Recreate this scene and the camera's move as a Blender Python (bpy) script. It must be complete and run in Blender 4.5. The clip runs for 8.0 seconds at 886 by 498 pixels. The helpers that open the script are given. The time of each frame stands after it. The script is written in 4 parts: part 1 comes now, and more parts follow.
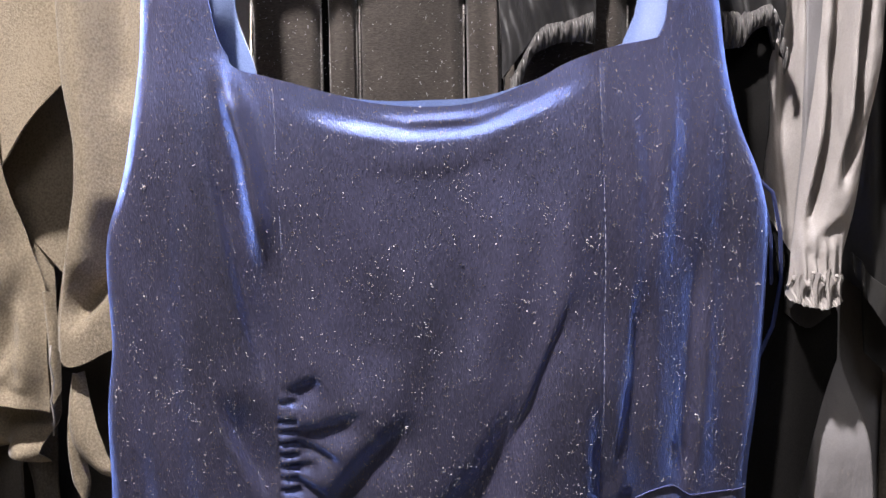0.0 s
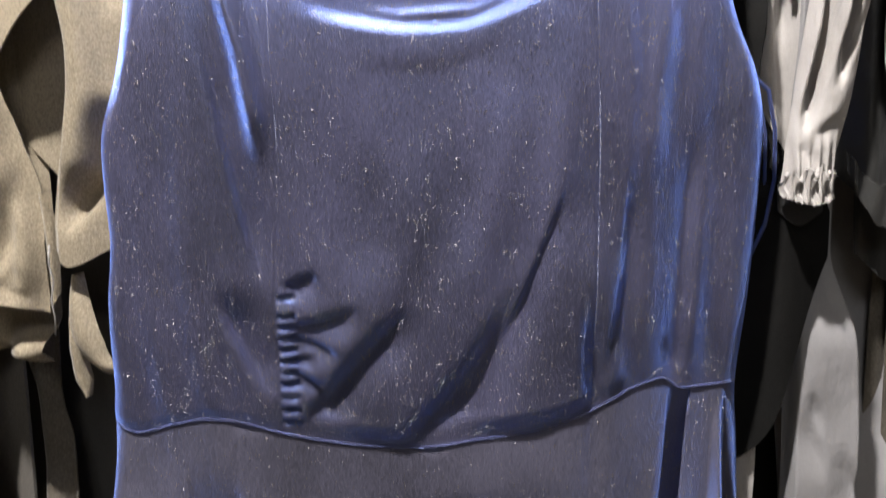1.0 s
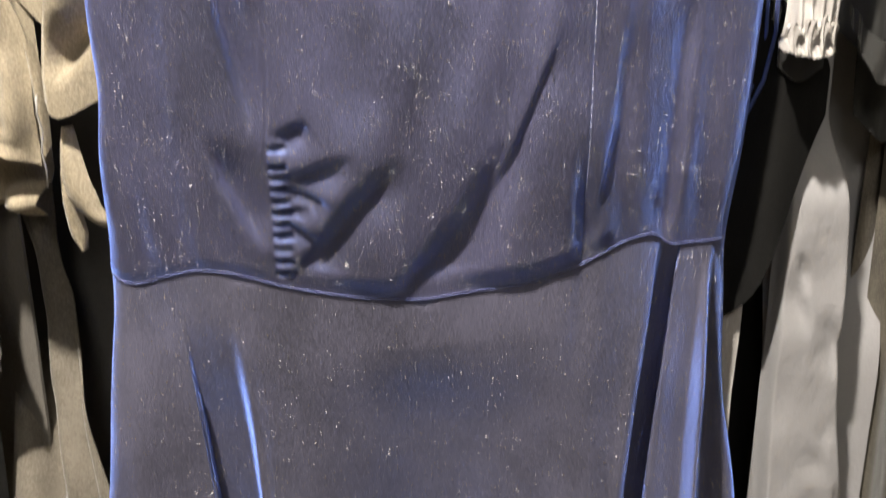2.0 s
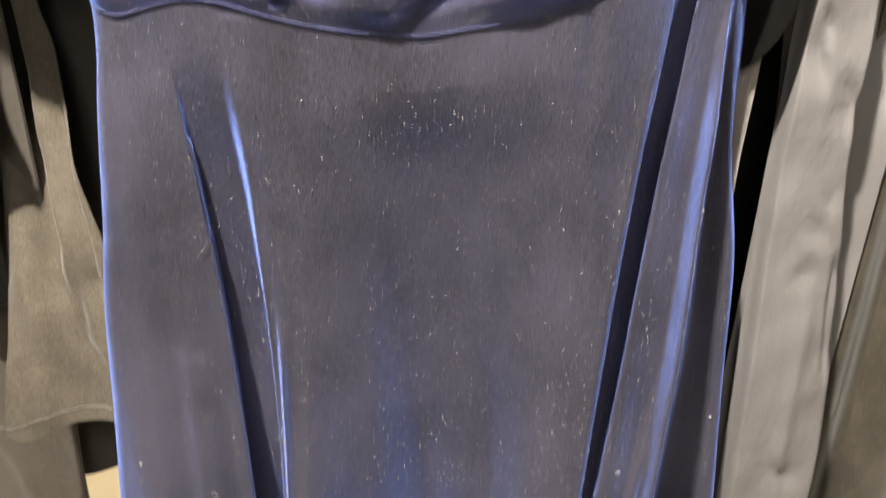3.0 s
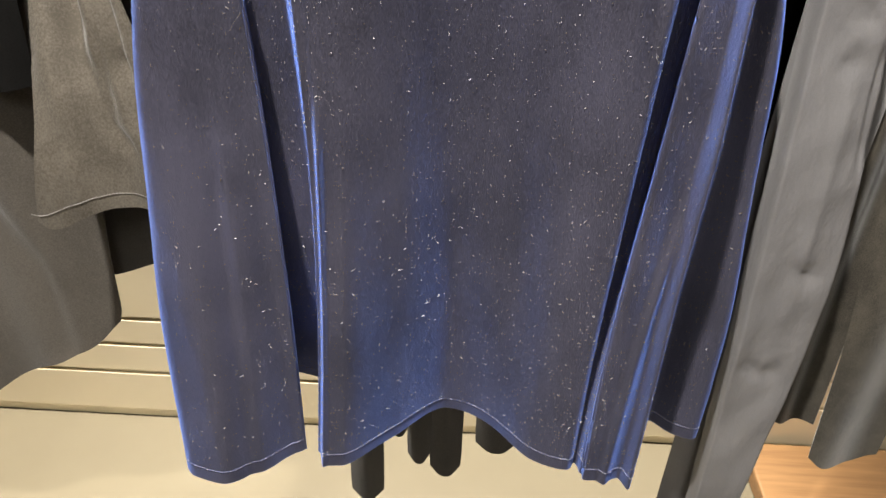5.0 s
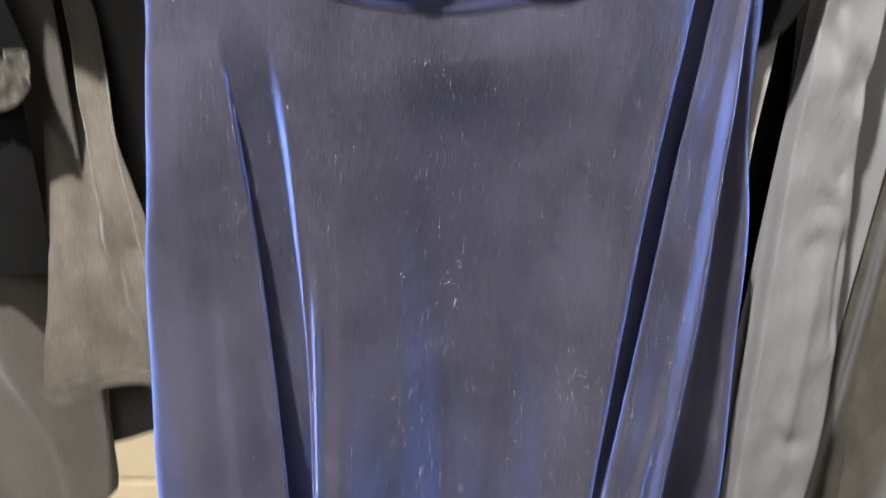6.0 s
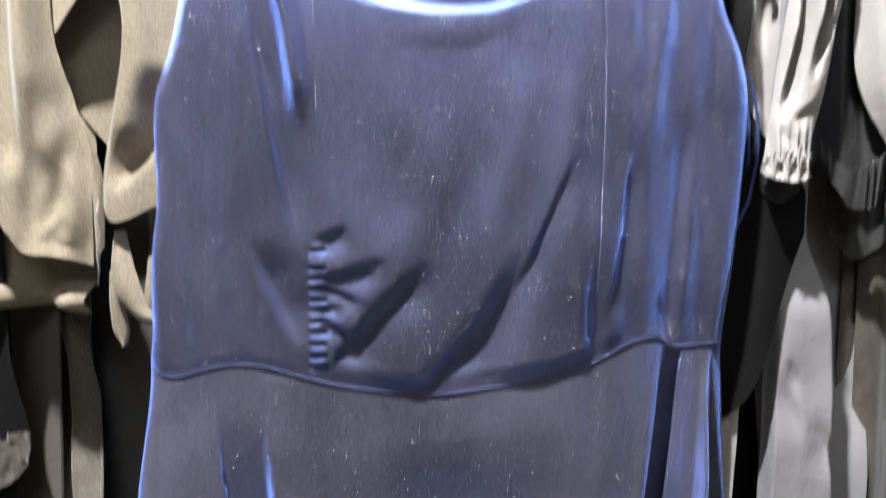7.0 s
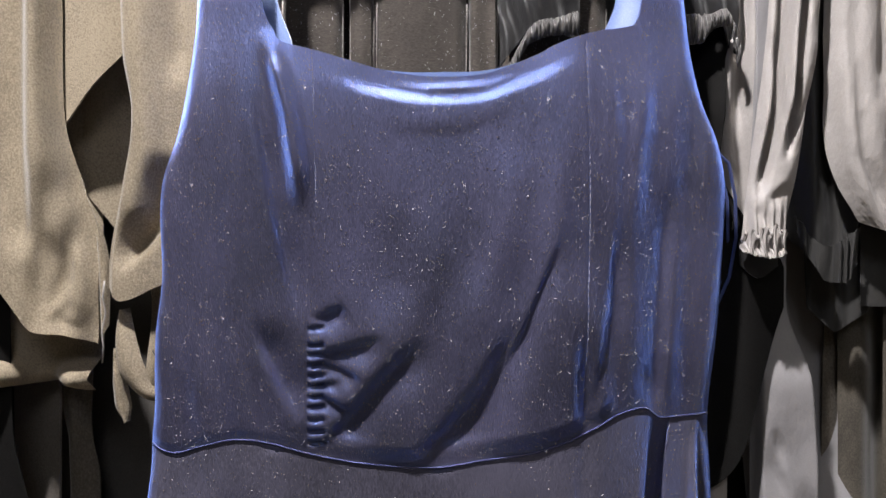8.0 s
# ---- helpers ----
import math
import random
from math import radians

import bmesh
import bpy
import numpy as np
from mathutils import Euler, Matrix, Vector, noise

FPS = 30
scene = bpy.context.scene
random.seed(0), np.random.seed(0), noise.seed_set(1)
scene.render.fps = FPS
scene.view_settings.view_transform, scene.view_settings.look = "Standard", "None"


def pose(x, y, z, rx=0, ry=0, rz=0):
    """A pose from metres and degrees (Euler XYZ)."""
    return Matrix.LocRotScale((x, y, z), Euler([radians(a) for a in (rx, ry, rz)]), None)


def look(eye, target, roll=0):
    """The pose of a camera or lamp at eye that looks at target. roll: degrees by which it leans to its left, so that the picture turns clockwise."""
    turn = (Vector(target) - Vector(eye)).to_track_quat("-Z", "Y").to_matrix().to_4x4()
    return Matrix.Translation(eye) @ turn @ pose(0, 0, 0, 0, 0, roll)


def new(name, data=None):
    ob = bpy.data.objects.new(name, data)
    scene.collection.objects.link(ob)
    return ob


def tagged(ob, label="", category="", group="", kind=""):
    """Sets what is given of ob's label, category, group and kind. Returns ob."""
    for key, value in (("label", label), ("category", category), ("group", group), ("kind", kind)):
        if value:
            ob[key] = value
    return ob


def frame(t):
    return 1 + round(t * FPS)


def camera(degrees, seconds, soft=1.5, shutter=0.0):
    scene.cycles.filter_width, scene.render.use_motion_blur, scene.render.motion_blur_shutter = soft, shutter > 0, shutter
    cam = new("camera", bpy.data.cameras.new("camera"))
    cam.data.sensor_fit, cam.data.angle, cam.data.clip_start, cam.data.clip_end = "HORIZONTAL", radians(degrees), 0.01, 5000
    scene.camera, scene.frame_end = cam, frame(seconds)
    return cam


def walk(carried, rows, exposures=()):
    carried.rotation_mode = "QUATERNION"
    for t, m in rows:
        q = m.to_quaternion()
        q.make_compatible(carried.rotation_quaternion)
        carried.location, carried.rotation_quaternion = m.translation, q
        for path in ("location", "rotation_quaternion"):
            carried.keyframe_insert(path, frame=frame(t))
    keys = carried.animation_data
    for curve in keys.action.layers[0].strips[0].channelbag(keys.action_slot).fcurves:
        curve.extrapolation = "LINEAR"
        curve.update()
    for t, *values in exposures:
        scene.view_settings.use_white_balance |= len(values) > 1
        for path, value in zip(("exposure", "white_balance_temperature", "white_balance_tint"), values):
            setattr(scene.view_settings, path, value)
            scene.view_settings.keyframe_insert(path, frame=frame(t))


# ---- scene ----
cam = camera(56.9, 8.0, shutter=0.6)
PATH = [
    (0, (0.03, -0.001, 1.289), (-0.058, 1.994, 1.184), -0.5),
    (0.5, (0.031, -0.003, 1.283), (-0.052, 1.991, 1.141), -0.7),
    (1, (0.03, -0.007, 1.259), (-0.048, 1.976, 1.004), -0.7),
    (2.3, (0.038, -0.012, 1.205), (-0.037, 1.894, 0.605), 0.0),
    (2.5, (0.036, -0.012, 1.187), (-0.03, 1.866, 0.504), 0.3),
    (3, (0.034, -0.011, 1.145), (-0.032, 1.795, 0.29), 0.9),
    (3.5, (0.029, -0.02, 1.106), (-0.033, 1.724, 0.128), 1.4),
    (4, (0.018, -0.044, 1.076), (-0.037, 1.652, 0.016), 2.0),
    (4.2, (0.012, -0.045, 1.071), (-0.048, 1.621, -0.034), 1.9),
    (5.3, (-0.001, -0.037, 1.085), (-0.034, 1.61, -0.05), 2.1),
    (5.5, (0.001, -0.035, 1.1), (-0.039, 1.634, -0.002), 1.8),
    (6, (0.005, -0.052, 1.133), (-0.045, 1.755, 0.276), 1.6),
    (6.5, (-0.001, -0.06, 1.172), (-0.04, 1.885, 0.709), 1.2),
    (7, (-0.001, -0.076, 1.199), (-0.021, 1.918, 1.056), 0.9),
    (7.5, (-0.001, -0.102, 1.217), (-0.019, 1.898, 1.239), 0.6),
    (8, (-0.003, -0.104, 1.211), (-0.004, 1.896, 1.225), 0.5),
]
EXPOSURES = [(0, 0.2, 6000, 19), (0.5, 0.45, 5950, 15), (1, 0.49, 6000, 12), (1.7, 0.75, 6300, 10), (2.5, 1.25, 6650, 9), (3, 1.03, 6750, 10), (3.5, 0.88, 6900, 10), (4, 0.66, 7000, 10),
             (4.7, 0.58, 6500, 10), (5.5, 0.42, 5950, 10), (6, 0.95, 5900, 11), (6.5, 1.03, 5750, 10), (7, 0.9, 5650, 10), (7.5, 0.3, 5850, 14), (8, 0.2, 5880, 15)]
walk(cam, [(t, look(eye, target, roll)) for t, eye, target, roll in PATH], EXPOSURES)

# ---- world and lights ----
world = bpy.data.worlds.new("shop_air")
scene.world = world
world.use_nodes = True
world.node_tree.nodes["Background"].inputs[0].default_value = (1.0, 0.95, 0.88, 1)
world.node_tree.nodes["Background"].inputs[1].default_value = 0.05


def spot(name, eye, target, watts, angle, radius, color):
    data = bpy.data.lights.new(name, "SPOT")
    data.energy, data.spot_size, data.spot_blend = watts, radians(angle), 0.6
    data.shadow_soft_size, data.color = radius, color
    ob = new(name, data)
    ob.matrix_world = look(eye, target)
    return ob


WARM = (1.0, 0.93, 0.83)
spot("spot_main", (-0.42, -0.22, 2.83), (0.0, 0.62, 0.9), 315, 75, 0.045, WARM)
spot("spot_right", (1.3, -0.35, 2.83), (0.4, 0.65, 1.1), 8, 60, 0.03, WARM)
# two unseen spots, added only to brighten the wall boards
spot("spot_wall_fill", (-0.45, 0.80, 2.83), (-0.35, 0.95, 0.1), 1150, 44, 0.03, WARM)
spot("spot_wall_fill", (0.55, 0.80, 2.83), (0.4, 0.95, 0.1), 150, 44, 0.03, WARM)
# unseen area light under the ceiling, added as fill to lift the shade
panel = bpy.data.lights.new("ceiling_fill_light", "AREA")
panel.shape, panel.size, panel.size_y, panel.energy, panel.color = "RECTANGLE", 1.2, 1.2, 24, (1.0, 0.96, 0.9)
panel_ob = new("ceiling_fill_light", panel)
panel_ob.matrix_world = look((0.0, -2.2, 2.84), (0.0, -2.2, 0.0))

# ---- materials ----


def nodes_of(name):
    mat = bpy.data.materials.new(name)
    mat.use_nodes = True
    nt = mat.node_tree
    return mat, nt, nt.nodes["Principled BSDF"]


def add(nt, kind, **values):
    n = nt.nodes.new(kind)
    for key, value in values.items():
        n.inputs[key].default_value = value
    return n


def scaled_coords(nt, scale):
    tc = nt.nodes.new("ShaderNodeTexCoord")
    mp = nt.nodes.new("ShaderNodeMapping")
    mp.inputs["Scale"].default_value = scale
    nt.links.new(tc.outputs["Object"], mp.inputs["Vector"])
    return mp.outputs["Vector"]


def fabric(name, dark, light, rough=0.85, sheen=0.3, sheen_tint=(1, 1, 1), grain=(900, 900, 900), patch=9.0, bump=0.25, wrinkle=0.0, spec=0.3, sheen_rough=0.4, spread=0.10):
    """Cloth: two tones mixed by broad patches and fine yarn, with yarn relief and optional soft creases."""
    mat, nt, b = nodes_of(name)
    fine = add(nt, "ShaderNodeTexNoise", Scale=1.0, Detail=3.0, Roughness=0.6)
    nt.links.new(scaled_coords(nt, grain), fine.inputs["Vector"])
    broad = add(nt, "ShaderNodeTexNoise", Scale=patch, Detail=4.0, Roughness=0.6)
    nt.links.new(scaled_coords(nt, (1, 1, 0.6)), broad.inputs["Vector"])
    mix = nt.nodes.new("ShaderNodeMath")
    mix.operation = "MULTIPLY_ADD"
    mix.inputs[1].default_value = 0.55
    nt.links.new(fine.outputs["Fac"], mix.inputs[0])
    half = nt.nodes.new("ShaderNodeMath")
    half.operation = "MULTIPLY"
    half.inputs[1].default_value = 0.45
    nt.links.new(broad.outputs["Fac"], half.inputs[0])
    nt.links.new(half.outputs[0], mix.inputs[2])
    ramp = nt.nodes.new("ShaderNodeValToRGB")
    ramp.color_ramp.elements[0].position, ramp.color_ramp.elements[1].position = 0.5 - spread, 0.5 + spread
    ramp.color_ramp.elements[0].color, ramp.color_ramp.elements[1].color = (*dark, 1), (*light, 1)
    nt.links.new(mix.outputs[0], ramp.inputs[0])
    nt.links.new(ramp.outputs[0], b.inputs["Base Color"])
    b.inputs["Roughness"].default_value = rough
    b.inputs["Specular IOR Level"].default_value = spec
    b.inputs["Sheen Weight"].default_value = sheen
    b.inputs["Sheen Roughness"].default_value = sheen_rough
    b.inputs["Sheen Tint"].default_value = (*sheen_tint, 1)
    bm_node = add(nt, "ShaderNodeBump", Strength=bump, Distance=0.0006)
    nt.links.new(fine.outputs["Fac"], bm_node.inputs["Height"])
    out = bm_node.outputs["Normal"]
    if wrinkle:
        crease = add(nt, "ShaderNodeTexNoise", Scale=18.0, Detail=5.0, Roughness=0.58, Distortion=0.1)
        nt.links.new(scaled_coords(nt, (1, 1, 0.5)), crease.inputs["Vector"])
        second = add(nt, "ShaderNodeBump", Strength=wrinkle, Distance=0.02)
        nt.links.new(crease.outputs["Fac"], second.inputs["Height"])
        nt.links.new(out, second.inputs["Normal"])
        out = second.outputs["Normal"]
    nt.links.new(out, b.inputs["Normal"])
    return mat


def velvet(name, base_dark, base_light, pile, gain, rim_width=0.32, shine=1.0):
    """Short glossy pile: a dark ground, a blue rim where the pile is seen along its side, and a pale blue gloss on folds."""
    mat = fabric(name, base_dark, base_light, rough=0.7, sheen=0.12, sheen_tint=pile, grain=(1100, 1100, 260), patch=11.0, bump=0.9, spec=0.1, sheen_rough=0.25)
    nt = mat.node_tree
    b = nt.nodes["Principled BSDF"]
    out = nt.nodes["Material Output"]
    rough_patch = add(nt, "ShaderNodeTexNoise", Scale=13.0, Detail=5.0, Roughness=0.56)
    nt.links.new(scaled_coords(nt, (1, 1, 0.55)), rough_patch.inputs["Vector"])
    nap = add(nt, "ShaderNodeBump", Strength=0.34, Distance=0.012)
    nt.links.new(rough_patch.outputs["Fac"], nap.inputs["Height"])
    nt.links.new(b.inputs["Normal"].links[0].from_socket, nap.inputs["Normal"])
    rim = nt.nodes.new("ShaderNodeBsdfSheen")
    rim.distribution = "ASHIKHMIN"
    rim.inputs["Color"].default_value = (pile[0] * gain, pile[1] * gain, pile[2] * gain, 1)
    rim.inputs["Roughness"].default_value = rim_width
    gloss = nt.nodes.new("ShaderNodeBsdfAnisotropic")
    gloss.inputs["Color"].default_value = (0.030 * shine, 0.050 * shine, 0.135 * shine, 1)
    gloss.inputs["Roughness"].default_value = 0.36
    # the pile is brushed so that it leans upward from the cloth
    lean = nt.nodes.new("ShaderNodeVectorMath")
    lean.operation = "ADD"
    lean.inputs[1].default_value = (-0.03, 0, 0.26)
    unit = nt.nodes.new("ShaderNodeVectorMath")
    unit.operation = "NORMALIZE"
    nt.links.new(nap.outputs["Normal"], lean.inputs[0])
    nt.links.new(lean.outputs[0], unit.inputs[0])
    nt.links.new(unit.outputs[0], rim.inputs["Normal"])
    nt.links.new(nap.outputs["Normal"], gloss.inputs["Normal"])
    both = nt.nodes.new("ShaderNodeAddShader")
    more = nt.nodes.new("ShaderNodeAddShader")
    nt.links.new(b.outputs[0], both.inputs[0])
    nt.links.new(rim.outputs[0], both.inputs[1])
    nt.links.new(both.outputs[0], more.inputs[0])
    nt.links.new(gloss.outputs[0], more.inputs[1])
    nt.links.new(more.outputs[0], out.inputs["Surface"])
    return mat


def plain(name, dark, light, rough=0.6, scale=6.0, bump=0.1, metal=0.0, stretch=(1, 1, 1)):
    mat, nt, b = nodes_of(name)
    n = add(nt, "ShaderNodeTexNoise", Scale=scale, Detail=6.0, Roughness=0.6)
    nt.links.new(scaled_coords(nt, stretch), n.inputs["Vector"])
    ramp = nt.nodes.new("ShaderNodeValToRGB")
    ramp.color_ramp.elements[0].position, ramp.color_ramp.elements[1].position = 0.3, 0.7
    ramp.color_ramp.elements[0].color, ramp.color_ramp.elements[1].color = (*dark, 1), (*light, 1)
    nt.links.new(n.outputs["Fac"], ramp.inputs[0])
    nt.links.new(ramp.outputs[0], b.inputs["Base Color"])
    b.inputs["Roughness"].default_value, b.inputs["Metallic"].default_value = rough, metal
    bn = add(nt, "ShaderNodeBump", Strength=bump, Distance=0.004)
    nt.links.new(n.outputs["Fac"], bn.inputs["Height"])
    nt.links.new(bn.outputs["Normal"], b.inputs["Normal"])
    return mat


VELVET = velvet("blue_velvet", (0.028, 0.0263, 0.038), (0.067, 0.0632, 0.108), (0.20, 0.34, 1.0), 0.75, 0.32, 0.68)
# paler copy of VELVET: light missing low on the skirt is put into the colour
LIT_SKIRT_VELVET = velvet("lit_blue_skirt_velvet", (0.042, 0.0395, 0.052), (0.092, 0.0875, 0.124), (0.20, 0.34, 1.0), 0.75, 0.385, 0.25)
LINING = fabric("blue_lining", (0.14, 0.20, 0.42), (0.22, 0.30, 0.55), rough=0.45, sheen=0.3, bump=0.1)
THREAD = fabric("blue_thread", (0.22, 0.25, 0.42), (0.42, 0.45, 0.62), rough=0.5, sheen=0.2)
SEAM_EDGE = fabric("seam_edge_pile", (0.06, 0.075, 0.18), (0.15, 0.18, 0.38), rough=0.6, sheen=0.2)
LINT = plain("white_lint", (0.31, 0.315, 0.35), (0.70, 0.705, 0.74), rough=0.9, scale=90)
CORD = velvet("cord_velvet", (0.02, 0.022, 0.05), (0.04, 0.04, 0.09), (0.2, 0.36, 1.0), 0.4)
TAUPE = fabric("taupe_knit", (0.165, 0.136, 0.094), (0.305, 0.254, 0.178), sheen=0.25, grain=(640, 640, 560), bump=0.9, spread=0.09, wrinkle=0.10)
GREY_JERSEY = fabric("grey_jersey", (0.080, 0.068, 0.052), (0.140, 0.121, 0.096), sheen=0.25, wrinkle=0.35, grain=(520, 520, 420), patch=26.0, bump=0.8)
GREY_SATIN = fabric("grey_satin", (0.254, 0.236, 0.221), (0.388, 0.361, 0.340), rough=0.55, sheen=0.15, spec=0.35, bump=0.1, wrinkle=0.45, spread=0.28)
DARK_SATIN = fabric("dark_satin", (0.020, 0.0195, 0.0185), (0.040, 0.039, 0.037), rough=0.45, sheen=0.1, spec=0.35, bump=0.08, wrinkle=0.2, spread=0.28)
GREY_COATED = fabric("grey_coated_cotton", (0.194, 0.186, 0.188), (0.266, 0.256, 0.259), rough=0.6, sheen=0.1, spec=0.35, bump=0.1, wrinkle=0.25, spread=0.28)
SHIRRED = fabric("shirred_satin", (0.035, 0.033, 0.031), (0.16, 0.152, 0.145), rough=0.35, sheen=0.2, spec=0.6, grain=(900, 900, 120), bump=0.6)
# black cloth kept near-black, with the shade of the gaps put into its colour
SHADE_BLACK_CLOTH = fabric("shade_black_cloth", (0.006, 0.0058, 0.0055), (0.012, 0.0115, 0.011), rough=0.95, sheen=0.02, spec=0.05)
BLACK_SOFT = fabric("charcoal_cloth", (0.052, 0.048, 0.043), (0.088, 0.081, 0.073), rough=0.9, sheen=0.3)
CHARCOAL = fabric("warm_charcoal_wool", (0.080, 0.070, 0.058), (0.128, 0.112, 0.094), rough=0.9, sheen=0.3, grain=(600, 600, 600), bump=0.8)
BLACK_RIB = fabric("black_rib", (0.028, 0.0235, 0.0195), (0.080, 0.068, 0.057), rough=0.85, sheen=0.4, grain=(300, 300, 1700), bump=0.6)
DUSTY = fabric("dusty_fold", (0.07, 0.062, 0.055), (0.30, 0.28, 0.26), rough=0.9, sheen=0.2, grain=(500, 500, 900), spread=0.08)
BLACK_SATIN = fabric("black_satin", (0.012, 0.012, 0.012), (0.026, 0.025, 0.025), rough=0.42, sheen=0.3, spec=0.45, bump=0.08, wrinkle=0.3, spread=0.28)
BROWN_VELVET = fabric("brown_velvet", (0.036, 0.031, 0.024), (0.10, 0.088, 0.068), rough=0.7, sheen=0.6, patch=24.0)
CREAM = plain("cream_laminate", (0.80, 0.69, 0.47), (0.86, 0.75, 0.53), rough=0.45, scale=3.0, bump=0.02)
FLOOR_MAT = plain("beige_tile", (0.105, 0.088, 0.056), (0.125, 0.106, 0.069), rough=0.35, scale=2.5, bump=0.02)
WOOD = plain("brown_wood", (0.15, 0.075, 0.026), (0.25, 0.135, 0.052), rough=0.5, scale=5.0, bump=0.05, stretch=(1, 14, 14))
PAINT = plain("white_paint", (0.70, 0.68, 0.64), (0.78, 0.76, 0.72), rough=0.8, scale=2.0, bump=0.03)
STEEL = plain("brushed_steel", (0.45, 0.45, 0.45), (0.6, 0.6, 0.6), rough=0.35, scale=30.0, metal=1.0, stretch=(0.05, 1, 1))
HANGER_WOOD = plain("black_plastic", (0.015, 0.015, 0.015), (0.03, 0.03, 0.03), rough=0.4, scale=20)

# ---- building helpers ----


def spl(q, pts):
    """Smooth curve through (at, value) pairs, at each q."""
    p = sorted(pts)
    a = np.array([i[0] for i in p], float)
    v = np.array([i[1] for i in p], float)
    q = np.clip(np.asarray(q, float), a[0], a[-1])
    m = np.gradient(v, a) if len(a) > 2 else np.full(2, (v[1] - v[0]) / (a[1] - a[0]))
    sec = np.diff(v) / np.diff(a)
    for i in range(len(sec)):
        lim = 3 * abs(sec[i])
        m[i] = np.clip(m[i], -lim, lim) if i == 0 or sec[i] * m[i] >= 0 else 0.0
        m[i + 1] = np.clip(m[i + 1], -lim, lim) if sec[i] * m[i + 1] >= 0 else 0.0
    k = np.clip(np.searchsorted(a, q, side="right") - 1, 0, len(a) - 2)
    h = a[k + 1] - a[k]
    s = (q - a[k]) / h
    return ((2 * s**3 - 3 * s**2 + 1) * v[k] + (s**3 - 2 * s**2 + s) * h * m[k] + (-2 * s**3 + 3 * s**2) * v[k + 1] + (s**3 - s**2) * h * m[k + 1])


def smooth(q, a, b):
    s = np.clip((np.asarray(q, float) - a) / (b - a), 0, 1)
    return s * s * (3 - 2 * s)


def crease(X, Z, pts, amp, width, fade=0.25, other=0.0):
    """A fold along a broken line of (x, z): +amp is a valley, -amp a ridge; it fades out at its ends.
    other: the width on the right-hand side of the line's direction, where it differs."""
    best = np.full(X.shape, 1e9)
    along = np.zeros(X.shape)
    wide = np.full(X.shape, float(width))
    seg = [math.dist(p, q) for p, q in zip(pts, pts[1:])]
    total, run = sum(seg), 0.0
    for (p, q), length in zip(zip(pts, pts[1:]), seg):
        dx, dz = q[0] - p[0], q[1] - p[1]
        s = np.clip(((X - p[0]) * dx + (Z - p[1]) * dz) / length**2, 0, 1)
        d = np.hypot(X - p[0] - s * dx, Z - p[1] - s * dz)
        near = d < best
        best = np.where(near, d, best)
        along = np.where(near, (run + s * length) / total, along)
        if other:
            wide = np.where(near, np.where(dx * (Z - p[1]) - dz * (X - p[0]) > 0, width, other), wide)
        run += length
    ends = smooth(along, 0, fade) * smooth(1 - along, 0, fade) if fade else 1.0
    return amp * np.exp(-((best / wide) ** 2)) * ends


def grid_mesh(name, X, Y, Z, thick):
    """A sheet of cloth from grids of places, with a second face behind it and closed rims."""
    nz, nx = X.shape
    front = np.stack([X, Y, Z], -1).reshape(-1, 3)
    gu = np.stack([np.gradient(a, axis=1) for a in (X, Y, Z)], -1)
    gv = np.stack([np.gradient(a, axis=0) for a in (X, Y, Z)], -1)
    nrm = np.cross(gu, gv)
    nrm /= np.maximum(np.linalg.norm(nrm, axis=-1, keepdims=True), 1e-9)
    nrm *= np.where(nrm[..., 1:2] < 0, -1, 1)
    back = front + (nrm * thick).reshape(-1, 3)
    n = nx * nz
    faces = []
    for r in range(nz - 1):
        for c in range(nx - 1):
            a = r * nx + c
            faces.append((a, a + nx, a + nx + 1, a + 1))
            faces.append((n + a, n + a + 1, n + a + nx + 1, n + a + nx))
    places = np.concatenate([front, back])
    border = [r * nx for r in range(nz)] + [(nz - 1) * nx + c for c in range(1, nx)] + [r * nx + nx - 1 for r in range(nz - 2, -1, -1)] + [c for c in range(nx - 2, 0, -1)]
    m = len(border)
    rim = np.concatenate([places[border], places[[n + k for k in border]]])
    for k in range(m):
        a, b = 2 * n + k, 2 * n + (k + 1) % m
        faces.append((a, a + m, b + m, b))
    me = bpy.data.meshes.new(name)
    me.from_pydata(np.concatenate([places, rim]).tolist(), [], faces)
    me.polygons.foreach_set("use_smooth", [True] * len(faces))
    me.update()
    return me


def keep(name, me, mat, parent=None, label=""):
    me.materials.append(mat)
    ob = new(name, me)
    if parent is not None:
        ob.parent = parent
    if label:
        ob["label"] = label
    return ob


def part(name, bm, material, parent, label=""):
    me = bpy.data.meshes.new(name)
    bm.normal_update()
    bm.to_mesh(me)
    bm.free()
    return keep(name, me, material, parent, label)


def sheet(name, left, right, top, bottom, depth, mat, parent=None, nx=40, nz=80, thick=0.0016, label="", rows=None):
    """A hanging panel: left and right edges as curves over z, hem and top as curves over u, depth(X, Z, U, V)."""
    u = np.linspace(0, 1, nx)
    v = np.linspace(0, 1, nz) if rows is None else rows
    U, V = np.meshgrid(u, v)
    T = spl(U, top) if not isinstance(top, (int, float)) else np.full(U.shape, float(top))
    B = spl(U, bottom) if not isinstance(bottom, (int, float)) else np.full(U.shape, float(bottom))
    Z = T + (B - T) * V
    L = spl(Z, left) if not isinstance(left, (int, float)) else np.full(U.shape, float(left))
    R = spl(Z, right) if not isinstance(right, (int, float)) else np.full(U.shape, float(right))
    X = L + (R - L) * U
    return keep(name, grid_mesh(name, X, depth(X, Z, U, V), Z, thick), mat, parent, label)


